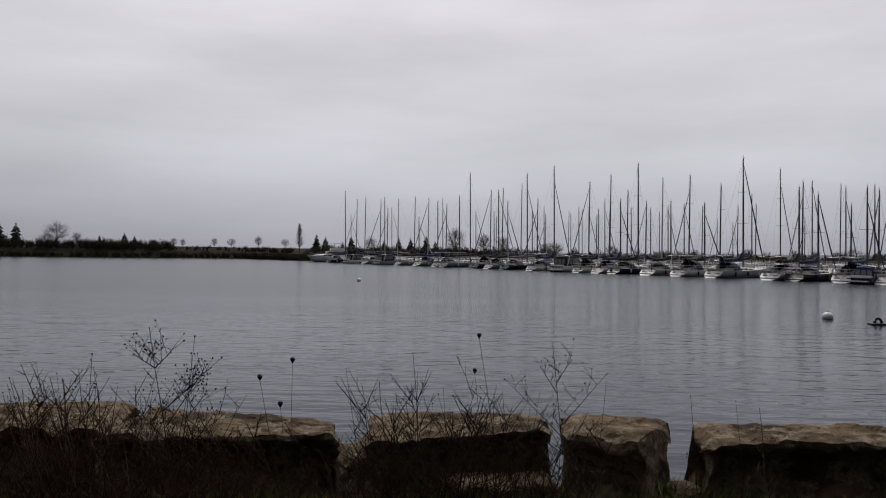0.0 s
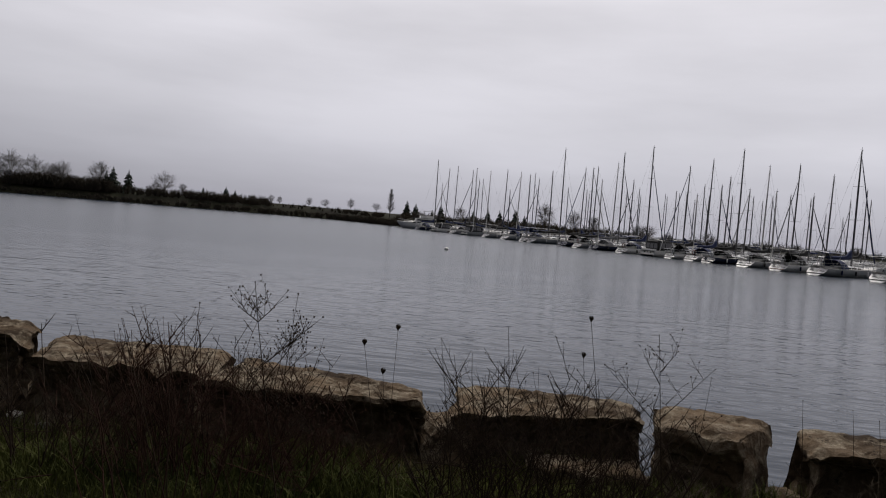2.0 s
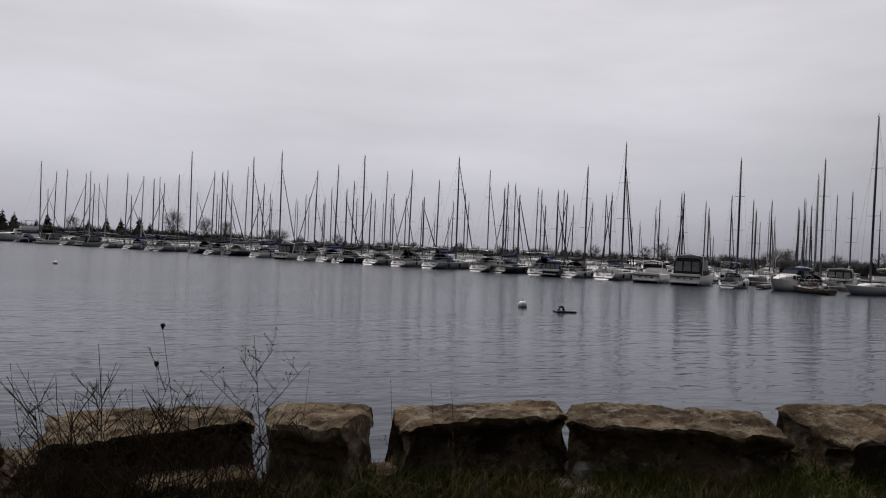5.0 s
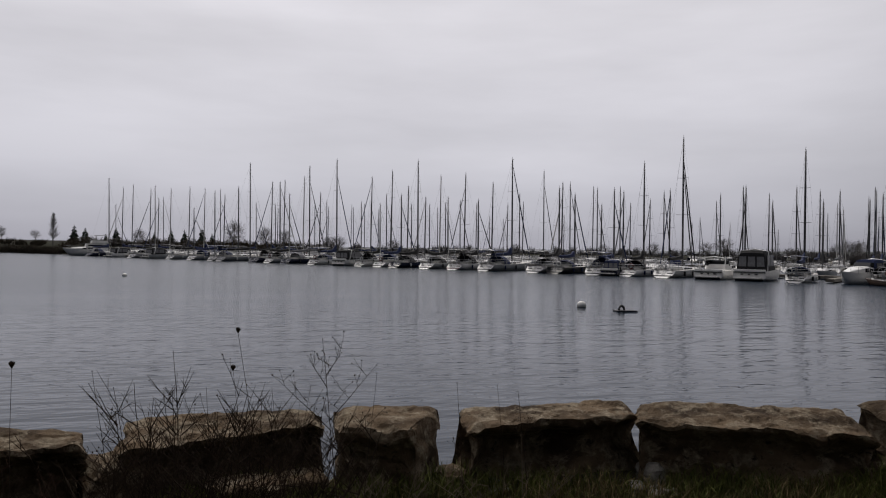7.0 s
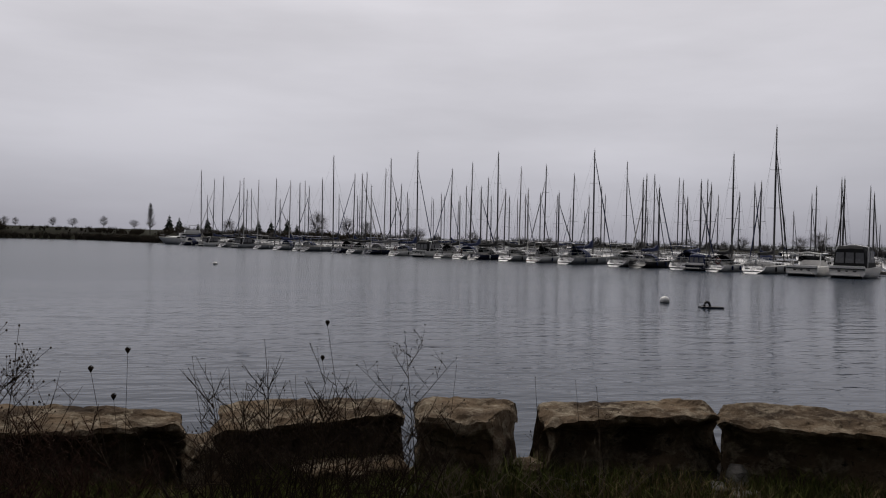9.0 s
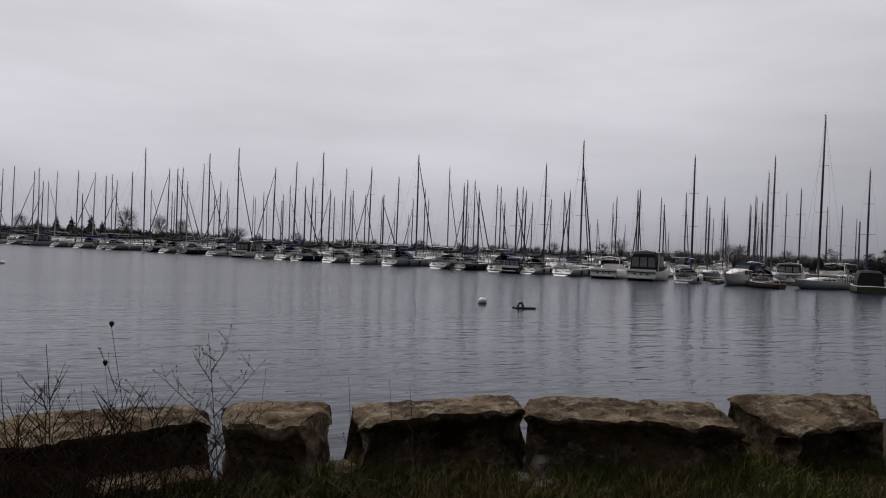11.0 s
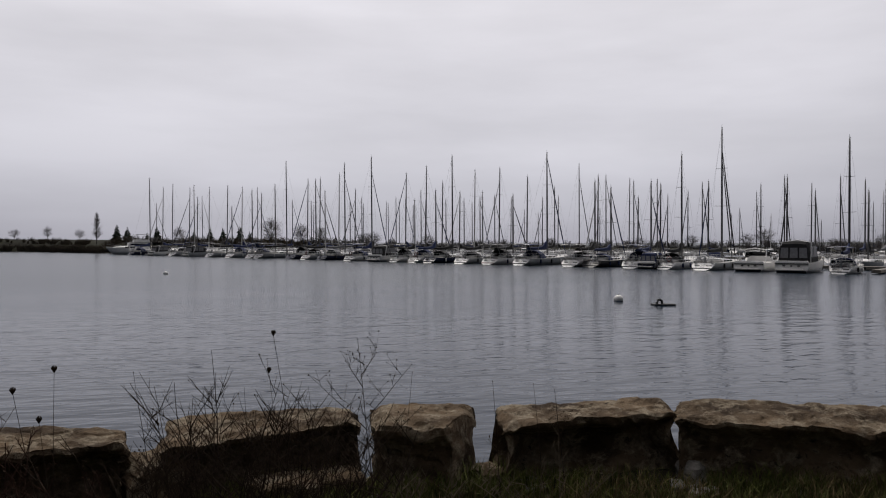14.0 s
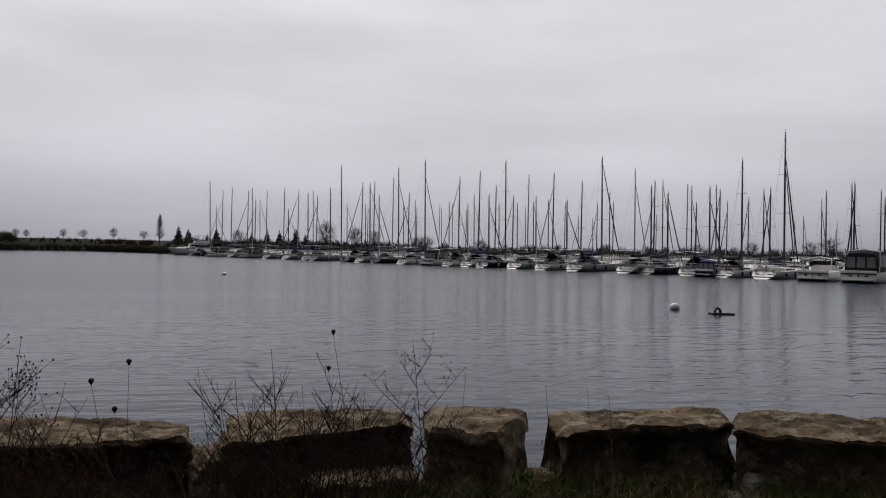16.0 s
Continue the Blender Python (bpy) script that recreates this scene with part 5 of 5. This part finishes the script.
def block(label, fl, fr, br, bl, seed, foot=(0.04, 0.04, 0.02), lip=0.10, struck=(), high=0.75):
    """A quarried block from the corners of its top (front left, front right, back right, back left): a bedded top with a sharp, chipped front edge over a hollow face."""
    top = [Vector(p) for p in (fl, fr, br, bl)]
    mid = sum(top, Vector()) / 4
    west, east, fore = foot
    low = [Vector((p.x + (-west if k in (0, 3) else east), p.y + (-fore if k < 2 else 0.05), mid.z - high)) for k, p in enumerate(top)]
    lx, ly = (top[1] - top[0]).length, (top[3] - top[0]).length
    ahead = (top[0] - top[3]).normalized()
    right = (top[1] - top[0]).normalized()
    bm = bmesh.new()
    bmesh.ops.create_cube(bm, size=1.0)
    for k, n in ((0, int(lx / 0.026)), (1, int(ly / 0.026)), (2, int(high / 0.026))):
        edges = [e for e in bm.edges if abs((e.verts[1].co - e.verts[0].co)[k]) > 0.9]
        bmesh.ops.subdivide_edges(bm, edges=edges, cuts=n, use_grid_fill=True)
    off = Vector((seed * 7.3, seed * 3.1, seed * 1.7))
    planes = []
    for n, u, v, w in struck:
        n = Vector(n).normalized()
        a, c = top[0].lerp(top[1], u), top[3].lerp(top[2], u)
        planes.append((n, n.dot(a.lerp(c, v) + Vector((0, 0, -w)))))
    for vert in bm.verts:
        u, v, w = vert.co.x + 0.5, vert.co.y + 0.5, vert.co.z + 0.5
        t = top[0].lerp(top[1], u).lerp(top[3].lerp(top[2], u), v)
        g = low[0].lerp(low[1], u).lerp(low[3].lerp(low[2], u), v)
        p = g.lerp(t, w)
        q = p + off
        front, side, roof = v < 0.001, u < 0.001 or u > 0.999, w > 0.999
        out = ahead * (1 if front else 0) + right * (-1 if u < 0.001 else 1 if u > 0.999 else 0)
        depth = (1 - w) * high
        # outline of the block in plan, wandering along its edges
        wander = 0.05 * noise.noise(Vector((q.x * 2.1, q.y * 2.1, 0.3 * q.z))) + 0.022 * noise.noise(q * 7)
        p += out * wander
        if front or side:
            cells = noise.voronoi(Vector((q.x * 3.2, q.y * 3.2, q.z * 4.6)))[1][0]
            facet = noise.noise(cells * 5.3)
            under = max(0.0, min(1.0, (depth - 0.035 - 0.03 * noise.noise(Vector((q.x * 5, q.y * 5, 7)))) / 0.10))
            under *= 1 - 0.75 * max(0.0, min(1.0, (depth - 0.22) / 0.28))
            hollow = lip * (1.0 + 0.6 * noise.noise(Vector((q.x * 1.7, seed, 0)))) * (1 if front else 0.35)
            p -= out * (hollow * under + 0.045 * (facet + 0.4) * min(1, depth / 0.06))
            p += out * 0.02 * noise.noise(Vector((q.x, q.y, q.z * 16)))
        # bites out of the upper edge
        if roof or depth < 0.10:
            rim = min(v * ly, u * lx, (1 - u) * lx)
            bite = max(0.0, noise.noise(Vector((q.x * 5.5, q.y * 5.5, 3))) - 0.05) * max(0.0, 1 - rim / 0.09)
            p.z -= 0.13 * bite
            p -= ahead * 0.05 * bite
        if roof:
            # thin beds broken back in steps
            h = noise.noise(Vector((q.x * 1.8, q.y * 3.4, 1))) + 0.4 * noise.noise(Vector((q.x * 6, q.y * 9, 2)))
            p.z += 0.022 * round(h * 2.2) / 2.2 + 0.012 * noise.noise(q * 9) + 0.006 * noise.noise(q * 26)
            p.z -= 0.035 * max(0.0, 1 - min(u, 1 - u) * lx / 0.07) ** 2
        p += Vector((noise.noise(q * 14), noise.noise(q * 14 + Vector((5, 0, 0))), noise.noise(q * 14 + Vector((0, 5, 0))))) * 0.009
        for n, reach in planes:
            over = n.dot(p) - reach + 0.02 * noise.noise(q * 8)
            if over > 0:
                p -= n * over
        vert.co = p - mid
    ob = new("armour_stone", link_mesh("armour_stone", bm, STONE, False))
    ob.matrix_basis = Matrix.Translation(mid)
    return tagged(ob, label, "boulder", "armour stones along the bank")


BASE = 1.25
block("dark weathered limestone block at the row's end", (-4.95, 4.40, 1.92), (-3.44, 4.42, 1.93), (-3.66, 4.86, 1.94), (-5.0, 5.0, 1.93), 1)
block("long limestone block with a pale flat top", (-3.20, 4.10, 1.86), (-2.06, 4.20, 1.86), (-2.10, 4.86, 1.88), (-3.46, 4.80, 1.88), 2)
block("limestone block with a brown-stained hollow in its top", (-2.02, 4.00, 1.86), (-0.60, 4.10, 1.85), (-0.64, 4.40, 1.85), (-1.98, 4.74, 1.89), 3, (0.0, 0.03, 0.0), 0.17)
block("limestone block with a broken lower ledge", (-0.46, 4.04, 1.82), (0.70, 4.26, 1.87), (0.72, 4.56, 1.88), (-0.44, 4.64, 1.87), 4, (0.14, 0.10, -0.04), 0.17)
block("narrow upright limestone block with a mossy ochre top", (0.77, 4.12, 1.86), (1.36, 3.94, 1.86), (1.51, 4.50, 1.88), (0.82, 4.60, 1.88), 5, (0.02, 0.03, 0.10), 0.06, [((0.8, -0.55, 0.15), 0.78, 0.30, 0.0)])
block("limestone block with a straight dark front face", (1.51, 3.94, 1.86), (2.74, 3.98, 1.87), (2.85, 4.36, 1.88), (1.61, 4.42, 1.87), 6, (0.10, 0.20, 0.02), 0.17)
block("broad limestone slab with a pale lichened top", (2.64, 3.91, 1.85), (4.03, 3.30, 1.81), (4.22, 3.78, 1.87), (2.92, 4.29, 1.89), 7, (0.02, 0.0, 0.05), 0.10)
block("limestone slab sloping down to the grass", (4.37, 3.18, 1.78), (5.30, 3.20, 1.79), (5.64, 3.44, 1.92), (4.36, 3.80, 1.92), 8, (0.16, 0.06, 0.0), 0.18, [((0.75, -0.65, 0.1), 0.92, 0.4, 0.0)])
block("layered limestone block beside white rubble", (5.72, 3.10, 1.86), (7.02, 2.92, 1.86), (7.2, 3.40, 1.92), (5.80, 3.50, 1.92), 9, (0.06, 0.04, 0.05), 0.05)
for x, y, lx, ly, top, turn, seed, label in (
    (8.2, 2.95, 1.7, 0.7, 1.88, -8, 10, "weathered grey-brown limestone block in the row"),
    (-6.0, 4.8, 1.8, 0.8, 1.93, 4, 11, "weathered grey-brown limestone block in the row"),
):
    turned = pose(x, y, top, 0, 0, turn)
    block(label, *[turned @ Vector((a * lx / 2, b * ly / 2, 0)) for a, b in ((-1, -1), (1, -1), (1, 1), (-1, 1))], seed)

# lower ledges and rubble in the gaps
for x, y, lx, ly, lz, turn, seed in ((0.34, 4.10, 0.70, 0.30, 0.36, 10, 21), (-0.52, 4.26, 0.34, 0.42, 0.46, 25, 22), (1.46, 4.1, 0.2, 0.22, 0.32, 10, 23)):
    boulder(pose(x, y, BASE, 0, 0, turn), (lx, ly, lz), seed, "broken lower piece of limestone lying in front of the row", ragged=0.05)
rnd = random.Random(12)
for k in range(34):
    x, y, r = ((2.82, 3.96, 0.10), (2.60, 3.80, 0.06), (2.64, 3.66, 0.055), (2.75, 3.68, 0.055), (2.7, 3.76, 0.05), (4.05, 3.17, 0.06), (4.2, 3.16, 0.05), (4.4, 3.1, 0.06), (5.81, 2.96, 0.11), (6.02, 2.9, 0.11), (6.4, 2.8, 0.10), (1.7, 4.05, 0.07), (1.75, 3.95, 0.05))[k] if k < 13 else (rnd.uniform(-3.6, 6.8), 0, rnd.uniform(0.03, 0.07))
    if k >= 13:
        y = 4.12 - max(0, x - 1) * 0.2 + rnd.uniform(-0.18, 0.05)
    boulder(pose(x, y, 1.38, 0, 0, rnd.uniform(0, 90)), (r * 2.2, r * 1.7, r * 1.8), 40 + k, "small pale rubble stone at the foot of the blocks", STONE_GREY, r * 0.35, "rubble at the foot of the blocks")


# ---- grass ----
def grass(name, label, count, mat, area, lo, hi, seed, clump=0.0):
    rnd = random.Random(seed)
    verts, faces = [], []
    while len(faces) < count * 2:
        x, y = area(rnd)
        dens = noise.noise((x * 1.1, y * 1.6, seed)) + 0.35
        if rnd.random() > dens + 0.35:
            continue
        z = shore_height(x, y) - 0.02
        h = rnd.uniform(lo, hi) * (0.6 + 0.7 * max(0, dens))
        a, b = rnd.random() * math.tau, rnd.random() * math.tau
        w = 0.0018 + 0.008 * h
        dx, dy = math.cos(a) * w, math.sin(a) * w
        bend = h * rnd.uniform(0.15, 0.8)
        bx, by_ = math.cos(b) * bend, math.sin(b) * bend
        n = len(verts)
        verts += [(x - dx, y - dy, z), (x + dx, y + dy, z), (x + dx * 0.7 + bx * 0.35, y + dy * 0.7 + by_ * 0.35, z + h * 0.62), (x - dx * 0.7 + bx * 0.35, y - dy * 0.7 + by_ * 0.35, z + h * 0.62), (x + bx, y + by_, z + h * rnd.uniform(0.75, 1.0))]
        faces += [(n, n + 1, n + 2, n + 3), (n + 3, n + 2, n + 4)]
    me = bpy.data.meshes.new(name)
    me.from_pydata(verts, [], faces)
    me.materials.append(mat)
    tagged(new(name, me), label, "grass", kind="stuff")


def front_line(x):
    return 4.25 - max(0.0, x - 0.8) * 0.23


def strip(r):
    x = r.uniform(-4.5, 7.5)
    return x, front_line(x) - abs(r.gauss(0, 0.55))


def wide(r):
    x = r.uniform(-6.0, 8.0)
    return x, r.uniform(0.8, front_line(x))


grass("grass", "short green spring grass on the bank", 46000, GRASS, wide, 0.05, 0.14, 2)
grass("grass", "longer green grass along the foot of the blocks", 22000, GRASS, strip, 0.07, 0.22, 3)
grass("grass", "thick dark green grass below the bushes", 20000, GRASS, lambda r: (r.uniform(-4.0, 0.6), 4.1 - abs(r.gauss(0, 0.8))), 0.08, 0.2, 5)
grass("dead_grass", "straw-coloured dead grass along the foot of the blocks", 11000, STRAW, strip, 0.04, 0.17, 4)


# ---- dry weeds and bushes ----
def stem(bm, base, tip, r, rnd, bends=5, sway=0.05):
    base, tip = Vector(base), Vector(tip)
    n = (tip - base).length
    pts, off = [], Vector()
    for i in range(bends + 1):
        f = i / bends
        off += Vector((rnd.uniform(-1, 1), rnd.uniform(-1, 1), 0)) * sway * n / bends
        pts.append(base.lerp(tip, f) + off * (1 - 0.5 * f))
    tube(bm, pts, [r * (1 - 0.7 * i / bends) for i in range(bends + 1)], 4)
    return pts


def twigs(bm, pts, r, rnd, count, length, depth, ends):
    for k in range(count):
        i = rnd.randrange(1, len(pts) - 1)
        p = pts[i].lerp(pts[i + 1], rnd.random())
        d = (pts[i + 1] - pts[i]).normalized()
        a = rnd.random() * math.tau
        nd = (d + Vector((math.cos(a), math.sin(a) * 0.7, rnd.uniform(-0.1, 0.5))) * rnd.uniform(0.5, 0.9)).normalized()
        q = p + nd * length * rnd.uniform(0.5, 1.2)
        sub = stem(bm, p, q, r, rnd, 4, 0.1)
        if depth:
            twigs(bm, sub, r * 0.7, rnd, 2, length * 0.55, depth - 1, ends)
        ends.append(sub[-1])


def bush(x, y, wide, high, stems, seed, mat, label, heads=0.0):
    """Many thin forked stems that rise from one patch, and a low tangle of fallen twigs."""
    rnd = random.Random(seed)
    ob = thing("dry_bush", pose(x, y, 0), label, "bush", "leafless bushes on the bank")
    bm, hd, ends = bmesh.new(), bmesh.new(), []
    ground = shore_height(x, y) - 0.03
    for k in range(stems):
        bx = rnd.uniform(-0.5, 0.5) * wide * rnd.uniform(0.5, 1)
        base = Vector((bx, rnd.uniform(-0.15, 0.15), ground))
        h = high * rnd.uniform(0.5, 1.0) * (1 - 0.35 * abs(bx) / (wide * 0.5))
        tip = base + Vector((bx * 0.6 + rnd.gauss(0, 0.15), rnd.uniform(-0.2, 0.2), h))
        r = rnd.uniform(0.0024, 0.006)
        pts = stem(bm, base, tip, r, rnd, 7, 0.11)
        ends.append(pts[-1])
        # forks climb with the stem, more of them near the top
        for j in range(rnd.randrange(4, 8)):
            f = rnd.uniform(0.3, 0.95)
            i = min(6, int(f * 7))
            p = pts[i].lerp(pts[i + 1], f * 7 - i)
            side = rnd.choice((-1, 1))
            q = p + Vector((side * rnd.uniform(0.03, 0.11), rnd.uniform(-0.06, 0.06), rnd.uniform(0.05, 0.17))) * (high / 0.8)
            fork = stem(bm, p, q, r * 0.6, rnd, 4, 0.10)
            ends.append(fork[-1])
            for m in range(2):
                c = fork[rnd.randrange(1, 4)]
                e = c + Vector((rnd.uniform(-0.05, 0.05), rnd.uniform(-0.04, 0.04), rnd.uniform(0.01, 0.07)))
                stem(bm, c, e, r * 0.4, rnd, 2, 0.08)
                ends.append(e)
    for k in range(stems // 3):
        p = Vector((rnd.uniform(-0.6, 0.6) * wide, rnd.uniform(-0.2, 0.2), ground + rnd.uniform(0.05, high * 0.45)))
        q = p + Vector((rnd.uniform(-0.4, 0.4), rnd.uniform(-0.1, 0.1), rnd.uniform(-0.12, 0.15)))
        stem(bm, p, q, 0.003, rnd, 5, 0.12)
    tagged(part("twig_mass", bm, mat, ob), kind="stuff")
    if heads:
        for e in ends:
            if rnd.random() < heads:
                ball(hd, e, rnd.uniform(0.002, 0.0045), 1.0, 5)
        tagged(part("bud_scatter", hd, SEED, ob), kind="stuff")
    return ob


bush(-1.75, 3.55, 1.35, 0.97, 84, 5, TWIG_RED, "tangled reddish-brown leafless bush in front of the blocks", 0.3)
bush(-2.55, 3.50, 1.0, 0.88, 34, 6, TWIG, "grey-brown leafless bush in front of the blocks", 0.2)
bush(-1.10, 3.60, 0.8, 0.62, 34, 8, TWIG_RED, "sparse leafless twigs in front of the blocks", 0.2)
bush(-1.55, 2.95, 0.9, 1.0, 16, 31, TWIG_RED, "open reddish bush of long thin twigs on the bank", 0.3)
bush(-0.05, 3.45, 0.8, 1.02, 54, 7, TWIG, "tangled dark leafless bush before the broken block", 0.15)
bush(-0.30, 3.40, 0.45, 0.95, 24, 32, TWIG, "upright dark twigs beside the gap in the row", 0.15)
bush(0.38, 3.45, 0.6, 0.9, 32, 9, TWIG, "thin upright dry stems before the broken block", 0.1)
bush(1.0, 3.65, 0.6, 0.46, 11, 10, TWIG_PALE, "thin bleached stems at the foot of the blocks")
bush(1.75, 3.6, 0.6, 0.44, 8, 13, TWIG_PALE, "thin bleached stems in the gap between blocks")


def weed(x, y, tip, label, seed, branches=(), head="cup", r=0.005, fan=0.0):
    """A tall dry stalk; its branches end in a cup, or in a fan of small dots."""
    rnd = random.Random(seed)
    ob = thing("dry_weed", pose(x, y, 0), label, "weed", "tall dry weeds")
    base = Vector((0, 0, shore_height(x, y) - 0.03))
    bm, hd, ends = bmesh.new(), bmesh.new(), []
    tip = Vector(tip) - Vector((x, y, 0))
    pts = stem(bm, base, tip, r, rnd, 8, 0.035)
    for f, dx, dy, dz, n in branches:
        k = f * 8
        p = pts[int(k)].lerp(pts[min(8, int(k) + 1)], k - int(k))
        sub = stem(bm, p, p + Vector((dx, dy, dz)), r * 0.6, rnd, 5, 0.06)
        ends.append(sub[-1])
        for j in range(n):
            a = sub[1 + j % 4]
            e = a + Vector((rnd.uniform(-0.09, 0.09), rnd.uniform(-0.05, 0.05), rnd.uniform(0.04, 0.13)))
            s2 = stem(bm, a, e, r * 0.35, rnd, 3, 0.08)
            ends.append(e)
            for i in range(2):
                e2 = s2[1] + Vector((rnd.uniform(-0.05, 0.05), rnd.uniform(-0.03, 0.03), rnd.uniform(0.02, 0.07)))
                stem(bm, s2[1], e2, r * 0.3, rnd, 2, 0.05)
                ends.append(e2)
    part("stalk", bm, TWIG, ob)
    if head == "cup":
        for k in range(14):
            a = k * 2.4
            s = 0.002 + 0.0004 * k
            e = pts[-1] + Vector((math.cos(a) * s, math.sin(a) * s, 0.016 - 0.0003 * k))
            tube(hd, [pts[-1] - Vector((0, 0, 0.003)), pts[-1].lerp(e, 0.6) + Vector((math.cos(a), math.sin(a), 0)) * 0.002, e], [0.001, 0.0013, 0.0006], 4)
        ball(hd, pts[-1] + Vector((0, 0, 0.004)), 0.0026, 2.0, 8)
    else:
        for e in ends + [pts[-1]]:
            ball(hd, e, rnd.uniform(0.0022, 0.0038), 1.2, 6)
    seeds = part("seed_head", hd, SEED, ob)
    tagged(seeds, kind="stuff")
    return ob


def spray(rnd, n, reach):
    return [(rnd.uniform(0.35, 0.95), rnd.uniform(-reach, reach), rnd.uniform(-0.08, 0.08), rnd.uniform(0.08, 0.24), 5) for k in range(n)]


weed(0.33, 2.05, (0.14, 2.03, 2.69), "dry stalk with a dark cupped seed head", 1, [(0.6, -0.04, 0, 0.08, 0)], "cup", r=0.0028)
weed(0.27, 2.05, (0.12, 2.03, 2.58), "dry stalk with a dark cupped seed head", 2, (), "cup", r=0.0022)
weed(-0.26, 1.82, (-0.485, 1.80, 2.595), "dry stalk with a dark cupped seed head", 3, (), "cup", r=0.0022)
weed(-0.40, 1.85, (-0.397, 1.83, 2.64), "dry stalk with a dark cupped seed head", 4, (), "cup", r=0.0019)
weed(-0.33, 1.80, (-0.43, 1.80, 2.52), "dry stalk with a dark cupped seed head", 5, (), "cup", r=0.0019)
weed(0.64, 3.07, (0.53, 3.07, 2.53), "branching dry weed with many tiny seed heads", 6, [(0.62, -0.26, 0, 0.26, 4), (0.66, 0.22, 0.03, 0.24, 4), (0.8, -0.08, 0, 0.12, 4), (0.5, 0.24, 0, 0.22, 3), (0.85, 0.07, 0, 0.1, 4), (0.55, -0.2, 0.02, 0.15, 3)], "dots", r=0.0038)
weed(-0.86, 2.50, (-1.07, 2.50, 2.66), "branching dry weed with many tiny seed heads", 7, [(0.88, -0.08, 0, 0.05, 6), (0.88, 0.06, 0, 0.06, 6), (0.7, 0.16, 0, 0.24, 6), (0.75, 0.17, 0.03, 0.16, 6), (0.6, 0.2, 0, 0.18, 6), (0.66, -0.14, 0, 0.15, 6), (0.6, -0.2, 0, 0.14, 6), (0.5, 0.22, 0, 0.12, 6)], "dots", r=0.004)
weed(-1.04, 2.50, (-0.90, 2.50, 2.63), "branching dry weed with many tiny seed heads", 8, [(0.8, -0.05, 0, 0.08, 6), (0.75, 0.07, 0, 0.09, 6), (0.65, -0.1, 0, 0.12, 5), (0.6, 0.12, 0, 0.1, 5)], "dots", r=0.003)
weed(-1.37, 2.50, (-1.29, 2.50, 2.56), "upright dry stalk with short side twigs", 9, [(0.85, 0.02, 0, 0.05, 1), (0.7, -0.04, 0, 0.07, 2)], "dots", r=0.0032)
weed(-1.42, 2.60, (-1.46, 2.60, 2.44), "upright dry stalk with short side twigs", 10, [(0.7, 0.03, 0, 0.05, 1)], "dots", r=0.003)
weed(-1.40, 2.70, (-1.73, 2.70, 2.43), "upright dry stalk with short side twigs", 11, [(0.7, 0.06, 0, 0.08, 2), (0.6, -0.06, 0, 0.08, 2)], "dots", r=0.0032)
weed(1.40, 3.62, (1.35, 3.62, 2.20), "thin dry stalk beside the stones", 12, [(0.5, -0.05, 0, 0.06, 1)], "dots", r=0.003)
weed(1.68, 3.66, (1.60, 3.66, 2.17), "thin dry stalk beside the stones", 13, (), "dots", r=0.0025)
weed(1.81, 3.66, (1.73, 3.66, 2.13), "thin forked dry stalk beside the stones", 14, [(0.6, 0.08, 0, 0.14, 2)], "dots", r=0.0035)
weed(-0.30, 3.20, (-0.44, 3.20, 2.40), "thin dry stalk beside the stones", 15, [(0.7, 0.05, 0, 0.08, 2), (0.55, -0.06, 0, 0.1, 2)], "dots", r=0.0032)
weed(0.78, 3.45, (0.86, 3.45, 2.30), "thin dry stalk beside the stones", 16, [(0.6, -0.08, 0, 0.1, 2)], "dots", r=0.0026)
weed(-0.12, 3.30, (-0.10, 3.30, 2.36), "thin dry stalk beside the stones", 17, [(0.6, 0.06, 0, 0.1, 2)], "dots", r=0.0032)
